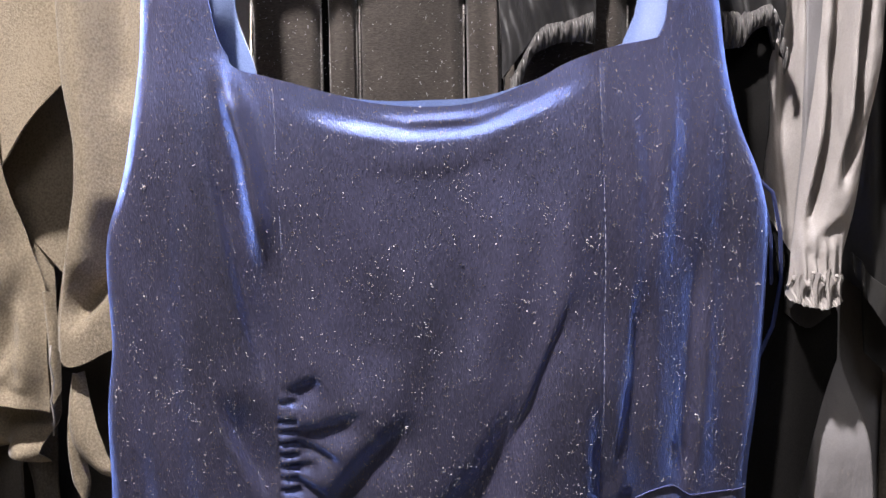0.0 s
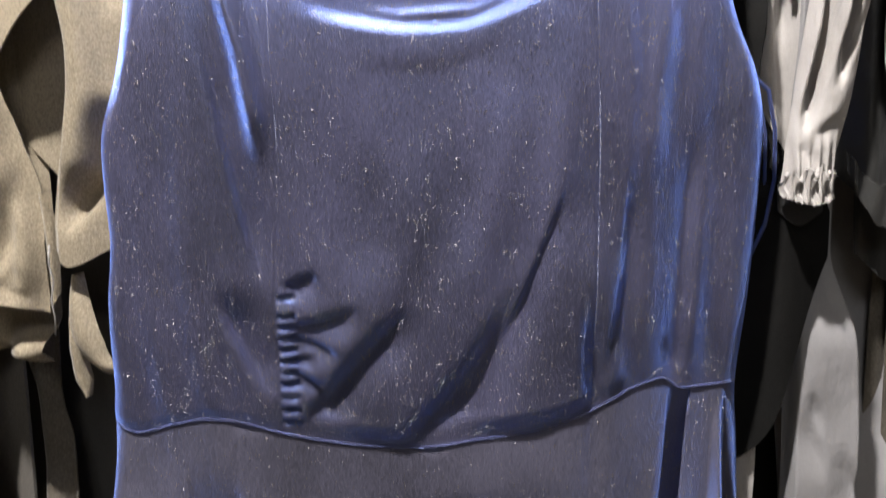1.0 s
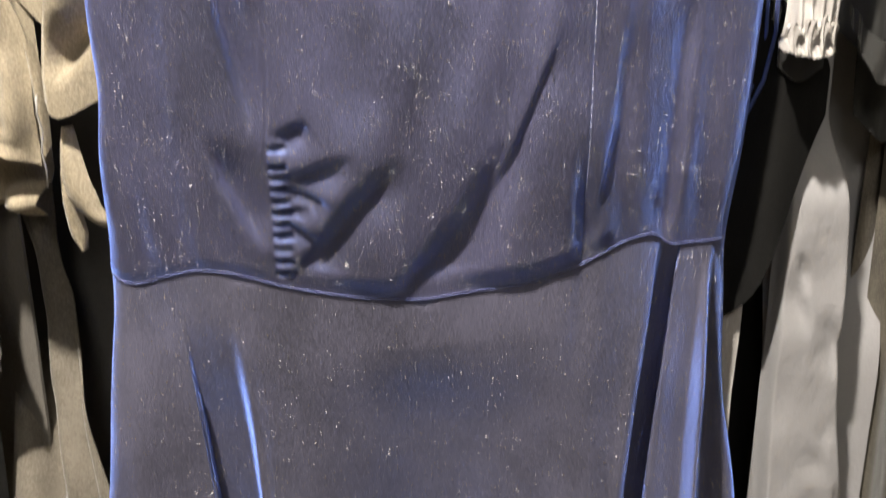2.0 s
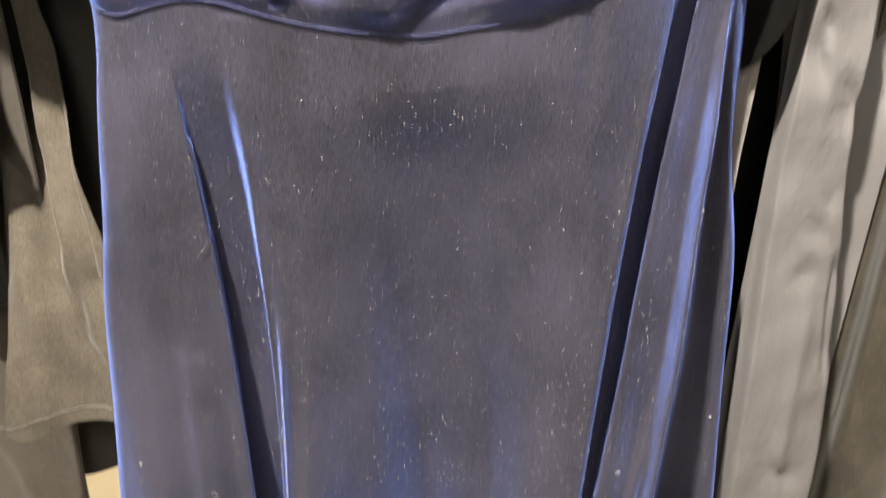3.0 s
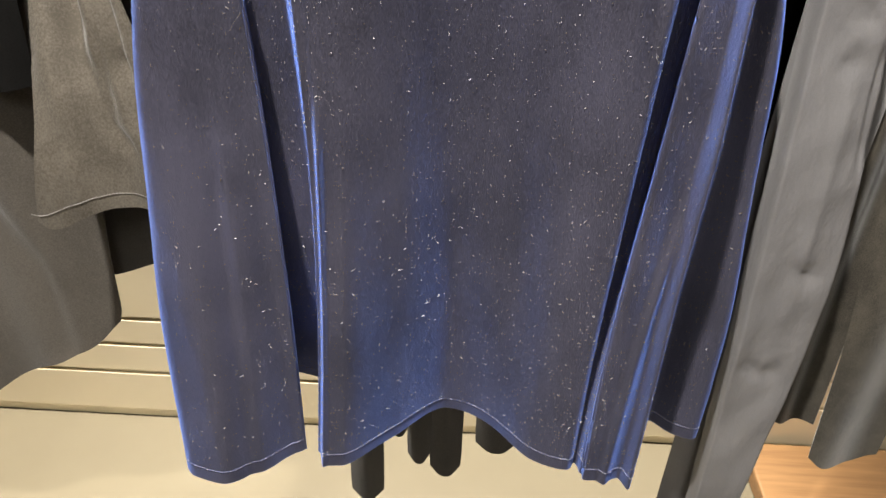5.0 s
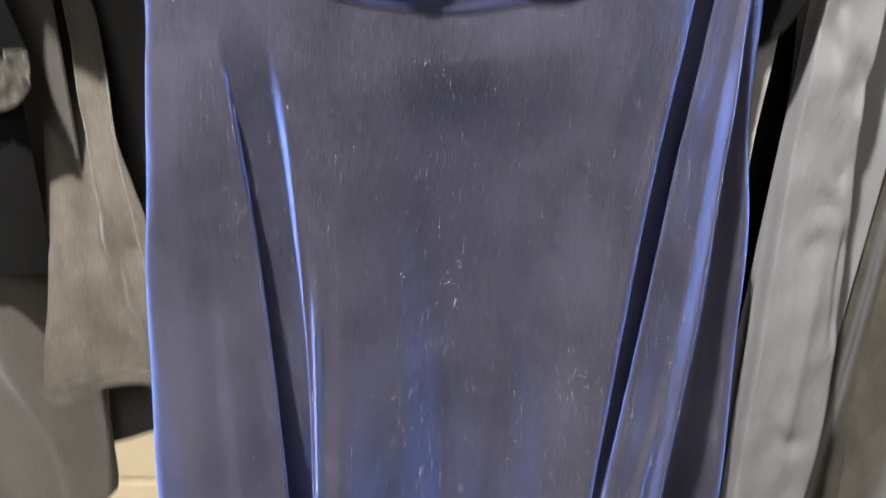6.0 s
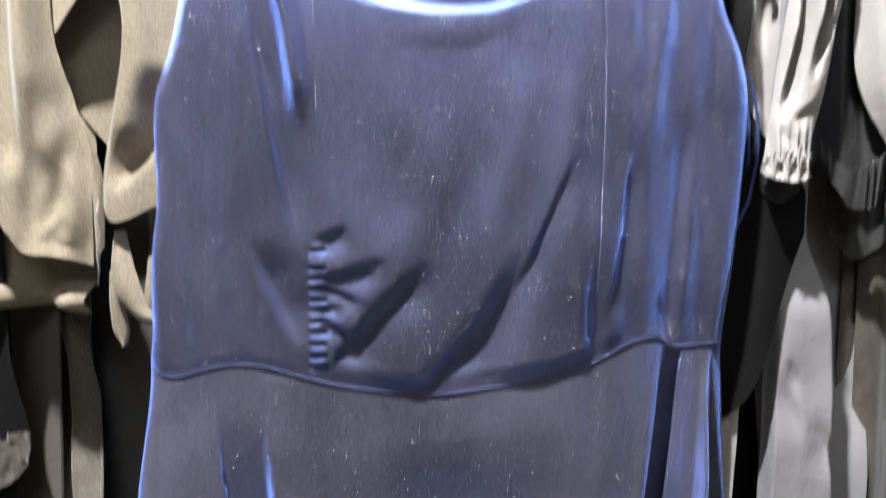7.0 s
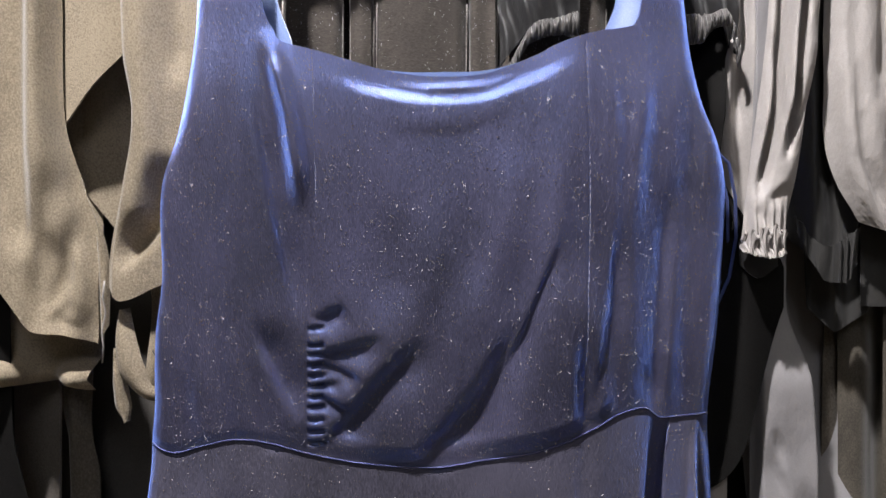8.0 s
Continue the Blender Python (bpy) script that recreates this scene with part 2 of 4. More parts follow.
def tube(name, pts, radius, mat, parent=None, sides=8, label="", closed=False):
    """A cord along places."""
    P = [Vector(p) for p in pts]
    bm = bmesh.new()
    rings = []
    for i, p in enumerate(P):
        a = P[i - 1] if i else P[0]
        b = P[i + 1] if i + 1 < len(P) else P[-1]
        d = (b - a).normalized()
        side = d.cross(Vector((0, 1, 0.02))).normalized()
        up = side.cross(d).normalized()
        r = radius[i] if isinstance(radius, (list, tuple)) else radius
        rings.append([bm.verts.new(p + r * (math.cos(k * math.tau / sides) * side + math.sin(k * math.tau / sides) * up)) for k in range(sides)])
    for q, w in zip(rings, rings[1:]):
        for k in range(sides):
            bm.faces.new((q[k], q[(k + 1) % sides], w[(k + 1) % sides], w[k]))
    bm.faces.new(rings[0][::-1])
    bm.faces.new(rings[-1])
    for f in bm.faces:
        f.smooth = True
    return part(name, bm, mat, parent, label)


def box(name, lo, hi, mat, parent=None, bevel=0.0, label=""):
    bm = bmesh.new()
    bmesh.ops.create_cube(bm, size=1)
    for v in bm.verts:
        v.co = Vector([lo[i] + (v.co[i] + 0.5) * (hi[i] - lo[i]) for i in range(3)])
    if bevel:
        bmesh.ops.bevel(bm, geom=bm.edges[:], offset=bevel, segments=2, affect="EDGES", profile=0.5)
    return part(name, bm, mat, parent, label)


def thing(name, at, label, category, group=""):
    ob = new(name)
    ob.location = at
    ob.empty_display_size = 0.05
    return tagged(ob, label, category, group)


def seat_parts(root):
    """Children are modelled in world places; bring them under their root."""
    inv = Matrix.Translation(-root.location)
    for o in root.children:
        o.matrix_parent_inverse = inv


def rounded(X, L, R, reach):
    """Sides of a flattened tube turning away."""
    d = np.clip(np.minimum(X - L, R - X), 0, reach)
    return reach - np.sqrt(np.maximum(reach**2 - (reach - d) ** 2, 0))


def ripple(X, Z, seed, amp, size=9.0):
    """Small soft unevenness of hanging cloth."""
    out = np.zeros(X.shape)
    for i in np.ndindex(X.shape):
        out[i] = noise.noise(Vector((X[i] * size + seed * 7.3, seed * 3.1, Z[i] * size * 0.45)))
    return amp * out


# ---- the room ----
wall = tagged(box("wall_north", (-4, 1.0, 0), (4, 1.12, 2.9), PAINT), "cream laminated shop wall behind the hanging clothes", "wall", kind="structure")
for name, lo, hi in (("wall_south", (-4, -5.12, 0), (4, -5.0, 2.9)), ("wall_west", (-4.12, -5, 0), (-4, 1.0, 2.9)), ("wall_east", (4, -5, 0), (4.12, 1.0, 2.9))):
    tagged(box(name, lo, hi, PAINT), "plain white painted shop wall", "wall", kind="structure")
tagged(box("floor", (-4.2, -5.2, -0.1), (4.2, 1.2, 0.0), FLOOR_MAT), "beige polished shop floor under the rack", "floor", kind="structure")
tagged(box("ceiling", (-4.2, -5.2, 2.9), (4.2, 1.2, 3.0), PAINT), "plain white shop ceiling", "ceiling", kind="structure")
box("backing", (-3.9, 0.960, 0.0), (3.9, 0.9995, 2.2), CREAM, wall)
for z0, z1 in ((0.018, 0.104), (0.109, 0.166), (0.171, 0.221), (0.226, 0.40), (0.405, 0.60), (0.605, 0.80), (0.805, 1.1), (1.105, 1.6), (1.605, 2.2)):
    box("wall_board", (-3.9, 0.9555, z0), (3.9, 0.9602, z1), CREAM, wall, 0.0025)
tagged(box("rail", (-1.6, 0.648, 1.605), (1.6, 0.672, 1.629), STEEL, bevel=0.004), "slim steel clothes rail over the garments", "clothes rail", kind="structure")
for x in (-1.3, 1.3):
    tagged(box("rail_bracket", (x - 0.012, 0.672, 1.600), (x + 0.012, 0.957, 1.632), STEEL, bevel=0.003), "steel bracket from the wall to the rail", "rail bracket", kind="structure")
tagged(box("wooden_plinth", (0.50, 0.70, 0.0), (1.3, 0.94, 0.035), WOOD, bevel=0.004), "low brown wooden plinth on the floor", "plinth")

# ---- the blue velvet dress ----
dress = thing("velvet_dress", (0, 0.60, 1.6), "long royal blue velvet dress with square neck, covered in white lint", "dress")
OUT_L = [(1.62, -0.192), (1.50, -0.209), (1.437, -0.213), (1.398, -0.214), (1.358, -0.218), (1.309, -0.227), (1.268, -0.240), (1.235, -0.242), (1.194, -0.241), (1.144, -0.247), (1.076, -0.251), (1.04, -0.255), (1.0, -0.255)]
OUT_R = [(1.62, 0.185), (1.50, 0.200), (1.429, 0.208), (1.383, 0.213), (1.340, 0.223), (1.308, 0.236), (1.265, 0.243), (1.185, 0.241), (1.145, 0.239), (1.079, 0.235), (1.0, 0.235)]
SEAM_L = [(1.62, -0.168), (1.50, -0.165), (1.433, -0.158), (1.396, -0.145), (1.384, -0.134), (1.379, -0.114), (1.316, -0.110), (1.26, -0.108), (1.147, -0.115), (1.08, -0.116), (1.0, -0.116)]
SEAM_R = [(1.62, 0.158), (1.50, 0.168), (1.428, 0.164), (1.411, 0.159), (1.399, 0.147), (1.3945, 0.113), (1.313, 0.115), (1.235, 0.117), (1.147, 0.116), (1.0, 0.116)]
NECK = [(0, 1.379), (0.14, 1.370), (0.28, 1.362), (0.45, 1.358), (0.63, 1.361), (0.79, 1.374), (0.94, 1.389), (1, 1.3945)]
WAIST = [(-0.257, 1.050), (-0.232, 1.040), (-0.203, 1.048), (-0.173, 1.054), (-0.147, 1.051), (-0.117, 1.043), (-0.074, 1.035), (-0.012, 1.031), (0.033, 1.038), (0.079, 1.046), (0.121, 1.062), (0.150, 1.077), (0.171, 1.081), (0.188, 1.071), (0.237, 1.074)]
RUCHES = [(1.148, 0.8), (1.134, 1.1), (1.126, 0.9), (1.117, 1.2), (1.108, 0.9), (1.099, 1.2), (1.090, 1.0), (1.081, 1.2), (1.071, 0.9), (1.061, 1.1), (1.051, 1.0)]


def bodice_depth(X, Z):
    y = spl(Z, [(1.0, 0.590), (1.06, 0.584), (1.12, 0.573), (1.22, 0.565), (1.31, 0.560), (1.34, 0.561), (1.40, 0.568), (1.52, 0.580), (1.62, 0.604)])
    y = y + 0.036 * smooth(X, 0.09, 0.235) + 0.010 * smooth(-X, 0.16, 0.25)
    y += rounded(X, spl(Z, OUT_L), spl(Z, OUT_R), 0.014)
    # neckline slack: a soft roll that catches light, with a hollow below, and the edge falling back
    neck = spl((X + 0.114) / 0.228, NECK)
    inside = smooth(X, -0.105, -0.045) * (1 - smooth(X, 0.055, 0.110))
    y += 0.0070 * inside * smooth(Z - neck, -0.026, -0.012)
    y += crease(X, Z, [(-0.06, 1.352), (-0.02, 1.346), (0.03, 1.349), (0.07, 1.362)], -0.0025, 0.004, 0.45)
    y += crease(X, Z, [(-0.08, 1.316), (-0.04, 1.306), (0.01, 1.306), (0.05, 1.322), (0.08, 1.344)], 0.0018, 0.009, 0.45, 0.030)
    # seams
    y += crease(X, Z, [(x, z) for z, x in SEAM_L[5:]], 0.0004, 0.0013, 0.02)
    y += crease(X, Z, [(x, z) for z, x in SEAM_R[5:]], 0.0004, 0.0013, 0.02)
    # strap ridge and long side folds
    body = y
    y = np.zeros(X.shape)
    y += crease(X, Z, [(-0.153, 1.400), (-0.137, 1.355), (-0.128, 1.322), (-0.122, 1.280), (-0.120, 1.24)], -0.0120, 0.0080, 0.3)
    y += crease(X, Z, [(-0.160, 1.350), (-0.145, 1.266), (-0.134, 1.206), (-0.118, 1.140)], 0.0070, 0.0180, 0.35, 0.0032)
    y += crease(X, Z, [(-0.160, 1.160), (-0.146, 1.124), (-0.130, 1.090), (-0.118, 1.066)], 0.0095, 0.0220, 0.4, 0.0045)
    y += crease(X, Z, [(-0.19, 1.36), (-0.20, 1.25), (-0.20, 1.08)], 0.0025, 0.022, 0.3)
    y += crease(X, Z, [(0.131, 1.386), (0.140, 1.313), (0.139, 1.235), (0.132, 1.16)], -0.0022, 0.007, 0.3)
    y += crease(X, Z, [(0.142, 1.25), (0.139, 1.164), (0.130, 1.115), (0.124, 1.07)], 0.0042, 0.0120, 0.3, 0.0034)
    y += crease(X, Z, [(0.170, 1.38), (0.160, 1.30), (0.154, 1.22)], -0.0020, 0.009, 0.3)
    y += crease(X, Z, [(0.188, 1.28), (0.184, 1.195), (0.180, 1.08), (0.178, 1.04)], 0.0065, 0.0070, 0.25, 0.0095)
    y += crease(X, Z, [(0.200, 1.27), (0.195, 1.195), (0.190, 1.08)], -0.0025, 0.011, 0.3)
    # drag lines from the gathered seam
    y += crease(X, Z, [(-0.112, 1.152), (-0.100, 1.158), (-0.080, 1.168)], 0.0060, 0.0042, 0.40, 0.012)
    y += crease(X, Z, [(-0.114, 1.124), (-0.085, 1.129), (-0.046, 1.143)], 0.0080, 0.0048, 0.40, 0.014)
    y += crease(X, Z, [(-0.112, 1.121), (-0.090, 1.113), (-0.066, 1.101)], 0.0070, 0.0045, 0.40, 0.013)
    y += crease(X, Z, [(-0.112, 1.100), (-0.098, 1.101), (-0.084, 1.102)], 0.0045, 0.0034, 0.40, 0.008)
    y += crease(X, Z, [(-0.112, 1.091), (-0.096, 1.086), (-0.078, 1.075)], 0.0065, 0.0040, 0.40, 0.009)
    y += crease(X, Z, [(-0.112, 1.034), (-0.084, 1.065), (-0.053, 1.102), (-0.010, 1.146)], 0.0100, 0.0075, 0.32, 0.0190)
    y += crease(X, Z, [(-0.044, 1.012), (0.006, 1.060), (0.034, 1.098), (0.068, 1.165)], 0.0115, 0.0100, 0.34, 0.0240)
    y += crease(X, Z, [(0.046, 1.108), (0.066, 1.150), (0.078, 1.182), (0.100, 1.240)], 0.0050, 0.0026, 0.35, 0.014)
    y += crease(X, Z, [(0.122, 1.020), (0.119, 1.075), (0.116, 1.120), (0.112, 1.165)], 0.0100, 0.0080, 0.40, 0.0090)
    # broad slack ridges between the drag lines
    y += crease(X, Z, [(-0.07, 1.10), (-0.02, 1.18), (0.00, 1.28)], -0.0045, 0.020, 0.4)
    y += crease(X, Z, [(0.00, 1.10), (0.04, 1.20), (0.06, 1.31)], -0.0050, 0.018, 0.4)
    y += crease(X, Z, [(0.075, 1.10), (0.088, 1.20), (0.092, 1.33)], -0.0040, 0.014, 0.4)
    # soft standing waves of the side panels
    side = smooth(X, 0.118, 0.15) + smooth(-X, 0.13, 0.16)
    y += 0.0009 * side * np.sin(X * 190 + 0.9 * np.sin(Z * 17)) * smooth(1.42 - Z, 0, 0.1)
    y += 0.0016 * (1 - side) * np.sin(X * 70 + Z * 30) * smooth(1.30 - Z, 0, 0.12)
    over = Z - waist_z(X)
    y = body + y * smooth(over, -0.010, 0.026)
    # the slack blouses over the waist seam
    y -= 0.007 * smooth(over, 0.0, 0.020) * (1 - smooth(over, 0.05, 0.16)) * smooth(X, -0.118, -0.085) * (1 - smooth(X, 0.115, 0.150))
    y -= 0.002 * smooth(over, 0.0, 0.010) * (1 - smooth(over, 0.02, 0.10)) * smooth(-X, 0.11, 0.14)
    # gathers on the seam
    for z, k in RUCHES:
        y += crease(X, Z, [(-0.117, z), (-0.108, z + 0.001), (-0.099, z + 0.002)], 0.0042 * k, 0.0019, 0.25)
        y += crease(X, Z, [(-0.115, z + 0.0045), (-0.108, z + 0.0055), (-0.101, z + 0.006)], -0.0012 * k, 0.0024, 0.25)
    return y


def waist_z(X):
    return spl(X, WAIST)


rows_side = np.unique(np.concatenate([np.linspace(0, 1, 190), np.linspace(0.36, 0.44, 90)]))


def bodice_panel(name, left, right, top, nx, rows, label=""):
    u = np.linspace(0, 1, nx)
    U, V = np.meshgrid(u, rows)
    T = spl(U, top) if not isinstance(top, float) else np.full(U.shape, top)
    Z = T + (1.05 - T) * V
    for _ in range(3):
        X = spl(Z, left) + (spl(Z, right) - spl(Z, left)) * U
        Z = T + (waist_z(X) - T) * V
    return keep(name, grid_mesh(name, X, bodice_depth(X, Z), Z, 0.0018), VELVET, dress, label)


bodice_panel("side_panel", OUT_L, SEAM_L, 1.60, 60, rows_side, "side panel running up into the shoulder strap")
bodice_panel("side_panel", SEAM_R, OUT_R, 1.60, 60, rows_side, "side panel running up into the shoulder strap")
centre = bodice_panel("centre_panel", SEAM_L, SEAM_R, NECK, 150, np.linspace(0, 1, 190), "cowl-slack centre panel gathered along one seam")

# turned-in facing along the neckline, pale on its inner side
ux = np.linspace(-0.113, 0.112, 60)
vz = np.linspace(0, 1, 8)
FX, FV = np.meshgrid(ux, vz)
FT = spl((FX + 0.114) / 0.228, NECK)
FZ = FT + 0.0055 * np.exp(-((FX - 0.0) / 0.055) ** 2) - 0.03 * FV
keep("neck_facing", grid_mesh("neck_facing", FX, bodice_depth(FX, FT) + 0.008 + 0.004 * FV, FZ, 0.0012), LINING, dress, "pale blue satin neckline facing")

# inside of the back straps, seen past the front ones
for side, pts_l, pts_r in (("a", [(1.60, -0.188), (1.441, -0.184), (1.38, -0.164), (1.30, -0.155)], [(1.60, -0.158), (1.441, -0.153), (1.39, -0.136), (1.30, -0.130)]),
                           ("b", [(1.60, 0.158), (1.435, 0.148), (1.404, 0.136), (1.30, 0.130)], [(1.60, 0.175), (1.435, 0.172), (1.404, 0.165), (1.30, 0.160)])):
    sheet("back_strap", pts_l, pts_r, 1.60, 1.31, lambda X, Z, U, V: 0.612 + 0.03 * smooth(Z, 1.35, 1.6) + 0.003 * np.cos(3 * U), LINING, dress, 8, 30, label="pale blue inner face of the back strap")


def skirt_nodes(z):
    """Fold lines of the skirt as x over z, from one side to the other."""
    return [
        spl(z, [(1.10, -0.255), (1.05, -0.256), (0.982, -0.261), (0.883, -0.270), (0.806, -0.280), (0.70, -0.287), (0.556, -0.294), (0.36, -0.288)]),
        spl(z, [(1.10, -0.222), (0.813, -0.215), (0.569, -0.208), (0.36, -0.203)]),
        spl(z, [(1.10, -0.200), (1.008, -0.192), (0.86, -0.181), (0.72, -0.172), (0.555, -0.164), (0.36, -0.159)]),
        spl(z, [(1.10, -0.150), (0.984, -0.147), (0.85, -0.142), (0.70, -0.138), (0.55, -0.140), (0.36, -0.148)]),
        spl(z, [(1.10, -0.10), (0.8, -0.105), (0.36, -0.115)]),
        spl(z, [(1.10, 0.00), (0.36, -0.005)]),
        spl(z, [(1.10, 0.12), (0.8, 0.105), (0.36, 0.090)]),
        spl(z, [(1.10, 0.183), (1.049, 0.180), (0.919, 0.168), (0.74, 0.157), (0.618, 0.150), (0.36, 0.139)]),
        spl(z, [(1.10, 0.197), (1.05, 0.194), (0.90, 0.180), (0.75, 0.169), (0.60, 0.157), (0.50, 0.152), (0.36, 0.148)]),
        spl(z, [(1.10, 0.219), (1.05, 0.218), (0.92, 0.213), (0.75, 0.210), (0.61, 0.205), (0.50, 0.202), (0.36, 0.196)]),
        spl(z, [(1.10, 0.224), (1.05, 0.227), (0.90, 0.237), (0.735, 0.246), (0.60, 0.246), (0.36, 0.240)]),
        spl(z, [(1.10, 0.236), (1.071, 0.235), (1.019, 0.241), (0.94, 0.249), (0.838, 0.267), (0.735, 0.276), (0.651, 0.284), (0.506, 0.294), (0.42, 0.293), (0.36, 0.290)]),
    ]


S_NODES = np.linspace(0, 1, 12)
HEM_DEPTH = [(0.0, 0.545), (0.045, 0.532), (0.09, 0.560), (0.14, 0.576), (0.18, 0.583), (0.27, 0.590), (0.31, 0.572), (0.36, 0.567), (0.41, 0.614), (0.455, 0.664),
             (0.50, 0.640), (0.545, 0.590), (0.59, 0.578), (0.63, 0.586), (0.70, 0.568), (0.75, 0.564), (0.815, 0.572), (0.86, 0.634), (0.90, 0.656), (0.94, 0.640), (1.0, 0.624)]


def overlap(S, at, back, hold=0.2, step=0.007):
    """A fold that drops back behind an edge and comes forward again."""
    return smooth(S, at - step, at + step) * (1 - smooth(S, at + hold * back, at + back))


def skirt_point(S, Z):
    nod = np.stack(skirt_nodes(Z[:, 0]))
    X = np.empty(S.shape)
    for r in range(S.shape[0]):
        X[r] = spl(S[r], list(zip(S_NODES, nod[:, r])))
    hem = spl(S, HEM_DEPTH) - 0.592
    grow = 0.06 + 0.94 * np.clip((1.02 - Z) / 0.66, 0, 1) ** 1.1
    Y = spl(Z, [(0.36, 0.592), (0.54, 0.600), (0.77, 0.604), (0.90, 0.598), (1.0, 0.588), (1.06, 0.586), (1.10, 0.585)]) + hem * grow
    Y += 0.030 * smooth(X, 0.09, 0.24) * smooth(Z, 0.75, 1.05)
    near = smooth(1.06 - Z, 0.0, 0.12)
    tuck = spl(Z, [(0.36, 0.110), (0.45, 0.080), (0.55, 0.046), (0.70, 0.030), (0.80, 0.022), (0.90, 0.014), (0.98, 0.005), (1.04, 0.0), (1.10, 0.0)]) * overlap(S, 0.181, 0.094, 0.74, 0.006)
    Y += tuck
    X -= 0.42 * tuck * (1 - smooth(S, 0.20, 0.26))
    Y -= 0.006 * smooth(1.0 - Z, 0, 0.3) * np.exp(-(((S - 3 / 11) / 0.016) ** 2))
    # narrow deep valley, a flat panel beside it, then a crest that turns away to the side edge
    valley = spl(Z, [(0.36, 0.006), (0.45, 0.012), (0.55, 0.024), (0.70, 0.040), (0.90, 0.046), (1.03, 0.040), (1.08, 0.022), (1.10, 0.014)])
    sunk = valley * overlap(S, 0.634, 0.096, 0.88, 0.006)
    Y += sunk
    X += 0.34 * sunk * smooth(S, 0.64, 0.70)
    Y -= 0.004 * near * np.exp(-(((S - 0.618) / 0.014) ** 2))
    Y += near * (0.003 * smooth(S, 0.735, 0.785) - 0.025 * smooth(S, 0.800, 0.824) + 0.022 * smooth(S, 0.830, 0.885))
    Y += spl(Z, [(0.36, 0.004), (0.50, 0.012), (0.70, 0.022), (0.90, 0.022), (1.02, 0.014), (1.07, 0.004)]) * smooth(S, 0.82, 0.90)
    Y -= 0.007 * smooth(0.77 - Z, 0, 0.10) * np.exp(-(((S - spl(Z, [(0.36, 0.775), (0.50, 0.782), (0.65, 0.80), (0.78, 0.815)])) / 0.010) ** 2))
    Y -= 0.007 * smooth(0.80 - Z, 0, 0.08) * np.exp(-(((S - 3.45 / 11) / 0.014) ** 2))
    Y -= 0.008 * smooth(0.85 - Z, 0, 0.2) * smooth(S, 0.072, 0.094) * (1 - smooth(S, 0.094, 0.15))
    Y += 0.0018 * np.sin(S * 44 + Z * 5) * smooth(0.95 - Z, 0, 0.3)
    Y += rounded(X, X[:, :1], X[:, -1:], 0.014)
    return X, Y


ns, nzs = 420, 170
S, V = np.meshgrid(np.linspace(0, 1, ns), np.linspace(0, 1, nzs))
Zc = 1.07 + (0.36 - 1.07) * V
SX, SY = skirt_point(S, Zc)
lift = (waist_z(SX[:1]) - 1.07) * (1 - smooth(V, 0, 0.22))
raise_hem = 0.016 * np.exp(-(((S - 0.205) / 0.03) ** 2)) * smooth(V, 0.8, 1)
SZ = Zc + lift + raise_hem
SY = SY + 0.0012 * np.sin(SX * 90 + SZ * 14) * smooth(V, 0.1, 0.4)
first = bodice_depth(SX[:1], waist_z(SX[:1])) + 0.0010
SY = SY + (first - SY[:1]) * (1 - smooth(V, 0, 0.26))
# little dimples under the waist seam
for p, q, a in (((-0.02, 1.022), (0.012, 1.022), 0.008), ((-0.240, 1.034), (-0.215, 1.030), 0.007), ((-0.16, 1.046), (-0.13, 1.038), 0.006)):
    SY = SY + crease(SX, SZ, [(p[0], waist_z(p[0])), (q[0], waist_z(q[0]))], 0.5 * a, 0.012, 0.5, 0.004)
skirt = keep("skirt", grid_mesh("skirt", SX, SY, SZ, 0.0018), LIT_SKIRT_VELVET, dress, "flared velvet skirt in soft folds")

# back of the dress
sheet("back_panel", [(1.32, -0.205), (1.2, -0.225), (1.05, -0.235), (0.37, -0.27)], [(1.32, 0.20), (1.2, 0.215), (1.05, 0.21), (0.37, 0.272)], 1.32, 0.372,
      lambda X, Z, U, V: 0.655 + 0.055 * smooth(1.1 - Z, 0, 0.5) + 0.004 * np.sin(X * 60), VELVET, dress, 60, 60)

# waist seam piping and hem stitches
wx = np.linspace(-0.252, 0.232, 110)
wz = waist_z(wx)
wy = bodice_depth(wx[None], wz[None])[0]
tube("waist_seam", [(x, y - 0.0004, z) for x, y, z in zip(wx, wy, wz)], 0.0005, SEAM_EDGE, dress, 6)


def stitch_row(points, name, every, length, parent, radius=0.0005, mat=THREAD):
    bm = bmesh.new()
    P = [Vector(p) for p in points]
    k = 0
    while k + length < len(P):
        a, b = P[k], P[k + length]
        d = (b - a)
        side = Vector((0, 0, 1)).cross(d).normalized() * radius
        up = Vector((0, 0, radius))
        ring = [[bm.verts.new(p + o) for o in (side, up, -side, -up)] for p in (a, b)]
        for i in range(4):
            bm.faces.new((ring[0][i], ring[0][(i + 1) % 4], ring[1][(i + 1) % 4], ring[1][i]))
        bm.faces.new(ring[0][::-1])
        bm.faces.new(ring[1])
        k += every
    return tagged(part(name, bm, mat, parent, "row of pale hem stitches"), kind="stuff")


